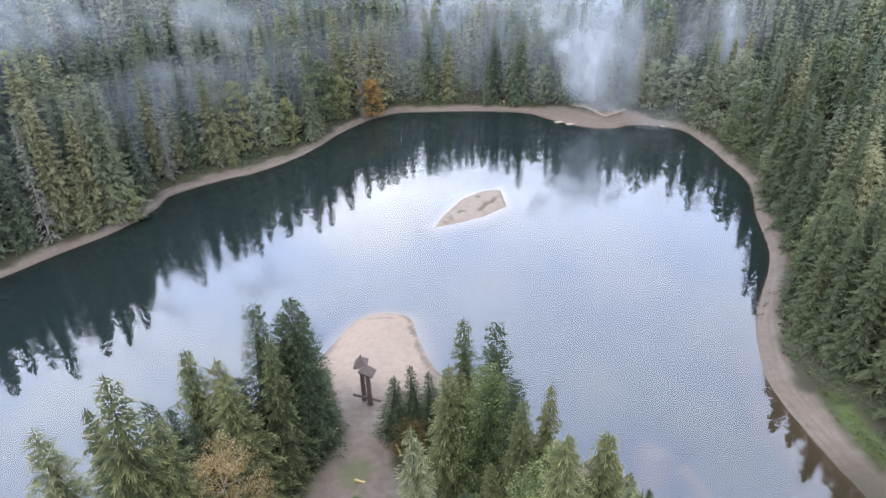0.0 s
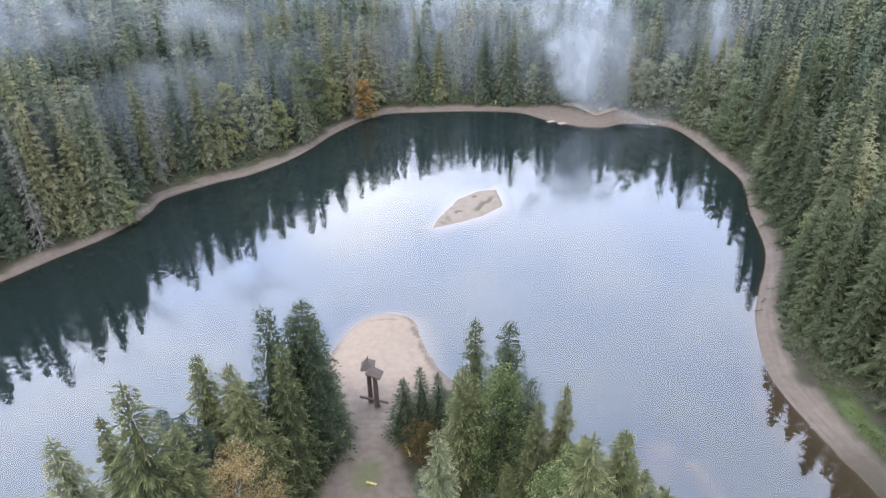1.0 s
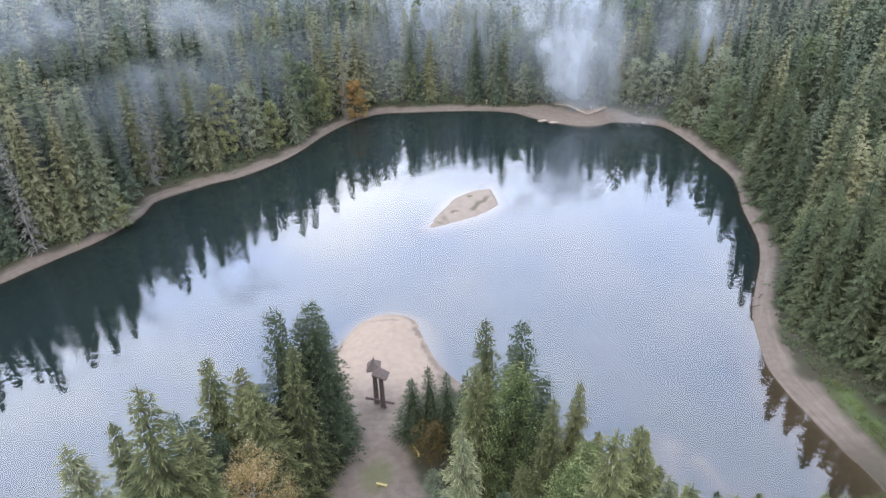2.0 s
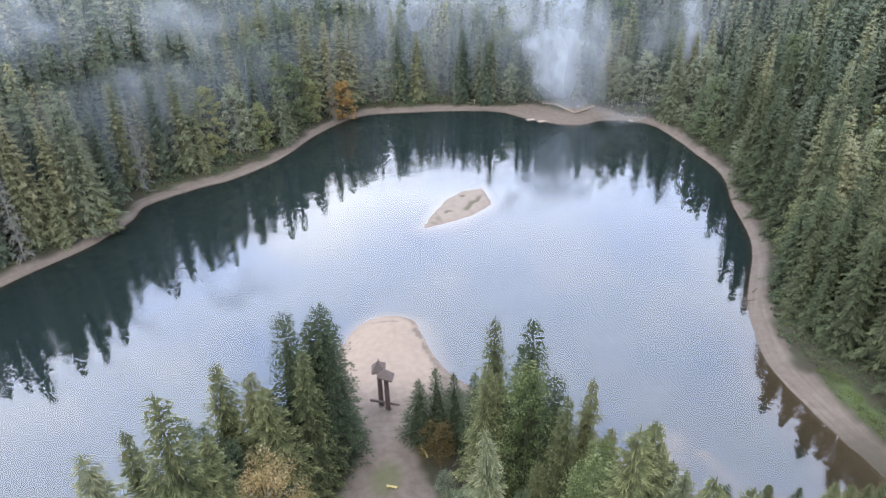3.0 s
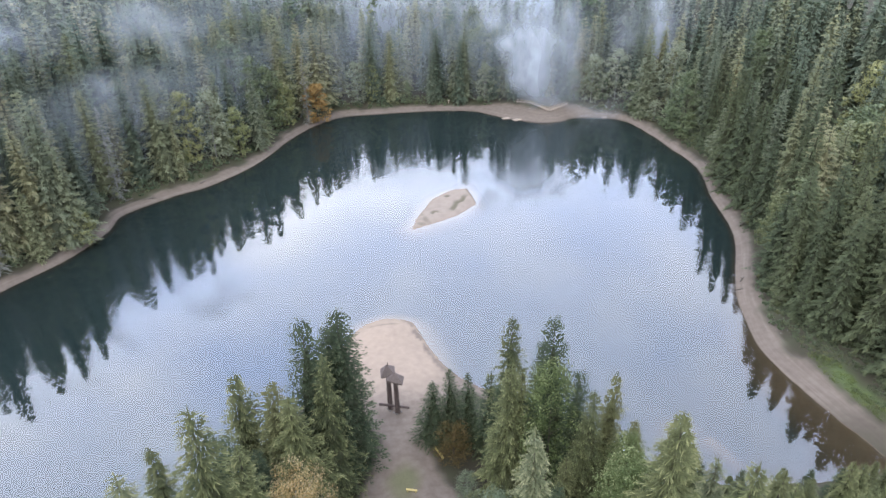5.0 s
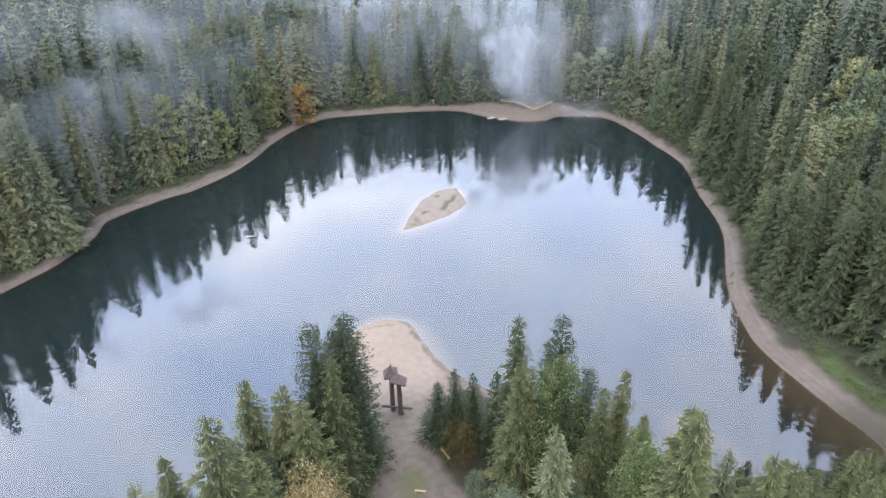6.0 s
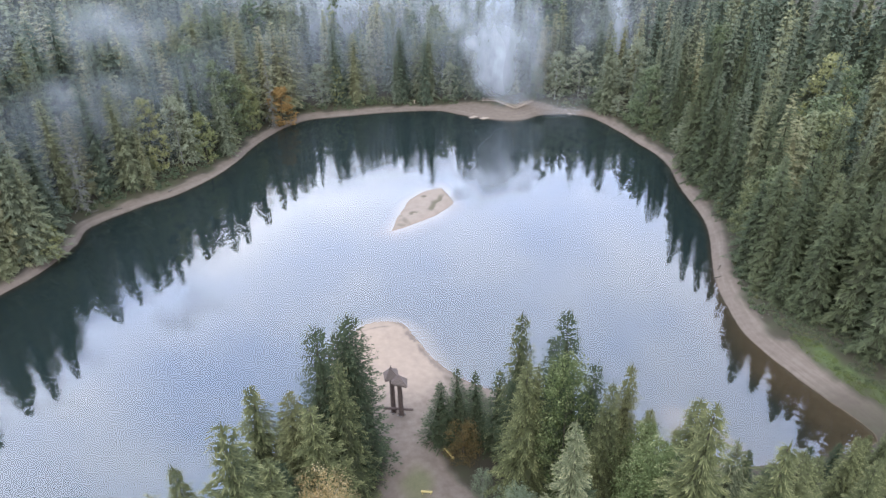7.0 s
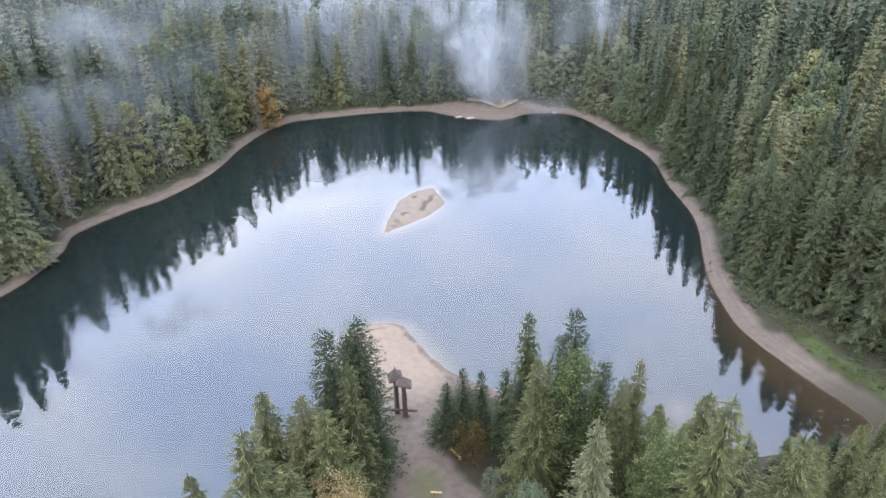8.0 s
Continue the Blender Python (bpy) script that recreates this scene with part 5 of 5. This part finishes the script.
bench("bench", (-20.7, 89.6), (-18.6, 88.9), False, "low yellow pine bench on the trodden ground")
bench("bench", (-13.6, 100.8), (-12.3, 97.6), False, "long yellow pine bench beside the eastern trees")
bench("bench", (-32.0, 91.9), (-30.6, 93.3), True, "yellow pine bench with a back beside the western trees")
bench("bench", (-33.8, 89.4), (-32.9, 90.6), True, "pale pine bench under the western trees")
bench("bench", (-27.3, 102.5), (-26.7, 105.2), False, "narrow yellow pine bench at the edge of the western trees")


# ---- boardwalk, rafts and post on the far shore ----
def boardwalk():
    pts = [Vector((60.5, 332.5, 0)), Vector((67.0, 328.3, 0)), Vector((74.3, 317.6, 0)), Vector((86.3, 325.0, 0))]
    zs = [max(3.4, float(height(p.x, p.y)[0]) + 0.4) for p in pts]
    root = new("boardwalk")
    root.matrix_basis = pose(pts[2].x, pts[2].y, 0)
    inv = root.matrix_basis.inverted()
    for (p, pz), (q, qz) in zip(zip(pts[:-1], zs[:-1]), zip(pts[1:], zs[1:])):
        p, q = Vector((p.x, p.y, pz)), Vector((q.x, q.y, qz))
        L = (q - p).length
        yaw = math.degrees(math.atan2(q.y - p.y, q.x - p.x))
        pitch = -math.degrees(math.asin((q.z - p.z) / L))
        bm = bmesh.new()
        count = int(L / 0.62)
        for k in range(count):
            c = p.lerp(q, (k + 0.5) / count)
            box(bm, (L / count - 0.06, 1.5, 0.09), inv @ Matrix.Translation(c) @ pose(0, 0, 0, 0, pitch, yaw))
        part("deck", bm, M_PALE_WOOD, root, "pale grey plank deck")
        n = max(3, int(L / 1.9))
        side = Vector((-(q - p).y, (q - p).x, 0)).normalized() * 0.72
        for k in range(n):
            c = p.lerp(q, (k + 0.5) / n)
            for s in (-1, 1):
                gz = float(height(c.x + side.x * s, c.y + side.y * s)[0]) - 0.3
                bm = bmesh.new()
                top = c.z + 0.95
                box(bm, (0.16, 0.16, top - gz), inv @ pose(c.x + side.x * s, c.y + side.y * s, (top + gz) / 2))
                part("post", bm, M_PALE_WOOD, root)
        for s in (-1, 1):
            bm = bmesh.new()
            box(bm, (L, 0.12, 0.14), inv @ Matrix.Translation(p.lerp(q, 0.5) + side * s + Vector((0, 0, 0.98))) @ pose(0, 0, 0, 0, pitch, yaw))
            part("handrail", bm, M_PALE_WOOD, root)
    tagged(root, "angled pale wooden boardwalk with posts and handrails", "boardwalk")


boardwalk()


def raft(x, y, turn, w, l):
    root = new("raft")
    root.matrix_basis = pose(x, y, max(0.16, float(height(x, y)[0]) + 0.12), 0, 0, turn)
    n = 7
    for k in range(n):
        bm = bmesh.new()
        box(bm, (w / n - 0.05, l, 0.14), pose(w * ((k + 0.5) / n - 0.5), 0, 0.14), 0.02)
        part("plank", bm, M_PALE_WOOD, root)
    for s in (-1, 1):
        bm = log_bm(w, 0.16, 0.15, 8, 3, 0.03, 5)
        bmesh.ops.transform(bm, matrix=pose(-w / 2, s * l * 0.32, -0.06, 0, 90), verts=bm.verts)
        part("float_log", bm, M_DRIFT, root)
    tagged(root, "pale plank raft drawn up at the water's edge", "raft", "rafts at the far shore")


raft(52.0, 319.0, 20, 4.2, 2.6)
raft(57.2, 315.8, 24, 4.4, 2.9)
raft(101.2, 310.2, -8, 2.2, 1.8)


def shore_post():
    root = new("marker_post")
    root.matrix_basis = pose(26.3, 344.3, float(height(26.3, 344.3)[0]))
    bm = log_bm(2.4, 0.17, 0.15, 8, 3, 0.03, 3)
    bmesh.ops.translate(bm, vec=(0, 0, -0.3), verts=bm.verts)
    part("post", bm, M_PALE_WOOD, root)
    bm = bmesh.new()
    box(bm, (0.9, 0.08, 0.6), pose(0, -0.2, 1.7), 0.02)
    part("board", bm, M_PALE_WOOD, root)
    tagged(root, "pale marker post with a small board on the shore", "post")


shore_post()


# ---- driftwood and stones on the banks ----
def drift(x, y, turn, length, r, seed):
    root = new("driftwood_log")
    root.matrix_basis = pose(x, y, float(height(x, y)[0]) + r * 0.6, 0, 0, turn)
    bm = log_bm(length, r, r * 0.6, 7, 5, 0.25, seed)
    bmesh.ops.transform(bm, matrix=pose(-length / 2, 0, 0, 0, 90), verts=bm.verts)
    part("stem", bm, M_DRIFT, root)
    bm = log_bm(length * 0.3, r * 0.5, r * 0.15, 5, 3, 0.3, seed + 1)
    bmesh.ops.transform(bm, matrix=pose(length * 0.1, 0, 0, -60, 40), verts=bm.verts)
    part("branch_stub", bm, M_DRIFT, root)
    tagged(root, "grey driftwood log stranded on the sandy shore", "log", "driftwood on the banks")


for k, (x, y, turn, length, r) in enumerate([(106.3, 187.3, 20, 4.5, 0.22), (107.6, 186.0, -25, 3.4, 0.18), (87.6, 156.0, 40, 3.0, 0.16), (84.6, 151.2, 5, 4.2, 0.16), (-88.0, 262.0, 60, 4.0, 0.2),
                                             (-114.0, 246.5, 30, 4.4, 0.22), (-106.5, 249.0, 10, 5.0, 0.2), (119.5, 240.0, 75, 3.6, 0.18), (-58.0, 316.0, 50, 3.6, 0.2)]):
    drift(x, y, turn, length, r, 80 + k)


def stones():
    rng = random.Random(9)
    shapes = []
    for k in range(4):
        bm = bmesh.new()
        bmesh.ops.create_icosphere(bm, subdivisions=1, radius=0.5)
        for v in bm.verts:
            v.co *= rng.uniform(0.75, 1.15)
            v.co.z *= 0.65
        me = bpy.data.meshes.new("stone")
        bm.to_mesh(me)
        bm.free()
        me.materials.append(M_STONE)
        shapes.append(me)
    for k in range(40):
        f = rng.random()
        y = 128 + 32 * f
        d_want = rng.uniform(6.5, 9.5)
        x = float(np.interp(y, [126, 137, 149, 162], [75.3, 78, 82, 89])) + d_want
        ob = new("stone", shapes[k % 4])
        s = rng.uniform(0.2, 0.5)
        ob.matrix_basis = pose(x, y, float(height(x, y)[0]) + 0.05, 0, 0, rng.uniform(0, 360)) @ Matrix.Diagonal((s, s * 0.8, s, 1))
        tagged(ob, "pale weathered stone lying on the sandy bank", "stone", "stones on the east bank")


stones()


# ---- low growth ----
def low_growth(name, xs, ys, tall, spread, per, mat, label, category, seed, blade=0.12):
    """Tufts of blades or small leaves on the ground."""
    rng = np.random.RandomState(seed)
    zs = height(xs, ys)
    n = len(xs) * per
    cx, cy, cz = np.repeat(xs, per), np.repeat(ys, per), np.repeat(zs, per)
    a, r = rng.uniform(0, 6.28, n), spread * np.sqrt(rng.rand(n))
    h = np.repeat(tall * rng.uniform(0.5, 1.3, len(xs)), per) * rng.uniform(0.4, 1.0, n) * (1.05 - 0.6 * r / spread)
    px, py = cx + r * np.cos(a), cy + r * np.sin(a)
    b = rng.uniform(0, 6.28, n)
    w = blade * rng.uniform(0.6, 1.5, n)
    tip = np.stack([px + np.cos(a) * h * 0.4 + rng.normal(0, 0.1, n), py + np.sin(a) * h * 0.4, cz + h], 1)
    V = np.stack([np.stack([px - w * np.cos(b), py - w * np.sin(b), cz - 0.05 + h * 0.25 * (rng.rand(n))], 1), np.stack([px + w * np.cos(b), py + w * np.sin(b), cz - 0.05], 1), tip], 1).reshape(-1, 3)
    A = np.tile([0.1, 0.1, 1.0], n)
    U = np.repeat(np.repeat(rng.rand(len(xs)), per), 3)
    ob = new(name, np_mesh(name, V, np.arange(3 * n).reshape(-1, 3), mat, {"tip": A, "tint": U}))
    tagged(ob, label, category, kind="stuff")


def scatter(seed, count, x0, x1, y0, y1, rule):
    rng = np.random.RandomState(seed)
    x, y = rng.uniform(x0, x1, count), rng.uniform(y0, y1, count)
    ok = rule(x, y, shore_distance(x, y))
    return x[ok], y[ok]


lx, ly = scatter(3, 1500, 80, 98, 92, 120, lambda x, y, d: (d > 6.5 + 2.5 * vnoise(x, y, 3, 1)) & (d < 10.5 + 4 * vnoise(x, y, 4, 2)) & (y < 119) & (vnoise(x, y, 1.6, 3) > 0.3))
low_growth("grass", lx, ly, 0.40, 0.75, 16, M_GRASS, "bright green grass on the bank behind the sand", "grass", 4, 0.07)
lx, ly = scatter(5, 14000, -170, 140, 130, 360, lambda x, y, d: (d > 4.2 + 2.5 * vnoise(x, y, 5, 1)) & (d < 10) & (vnoise(x, y, 9, 3) > 0.38) & ((np.abs(x) > 30) | (y > 200)) & ~((x > 48) & (x < 99) & (y > 300)))
low_growth("undergrowth", lx, ly, 1.5, 0.9, 26, M_LEAF_FOREST, "low leafy undergrowth at the foot of the forest", "undergrowth", 6, 0.2)
lx, ly = scatter(7, 2600, -60, 60, 60, 128, lambda x, y, d: (d > 3) & (path_side(x, y) > 0.8) & (path_side(x, y) < 14) & (vnoise(x, y, 5, 3) > 0.42))
low_growth("undergrowth", lx, ly, 0.8, 0.7, 22, M_LEAF_FOREST, "low undergrowth and saplings beside the path", "undergrowth", 8, 0.1)
lx, ly = scatter(11, 1600, 84, 112, 92, 132, lambda x, y, d: (d > 9) & (d < 26) & (vnoise(x, y, 4, 3) > 0.35))
low_growth("undergrowth", lx, ly, 0.7, 0.7, 20, M_LEAF_FOREST, "dark undergrowth below the trees on the east bank", "undergrowth", 12, 0.1)
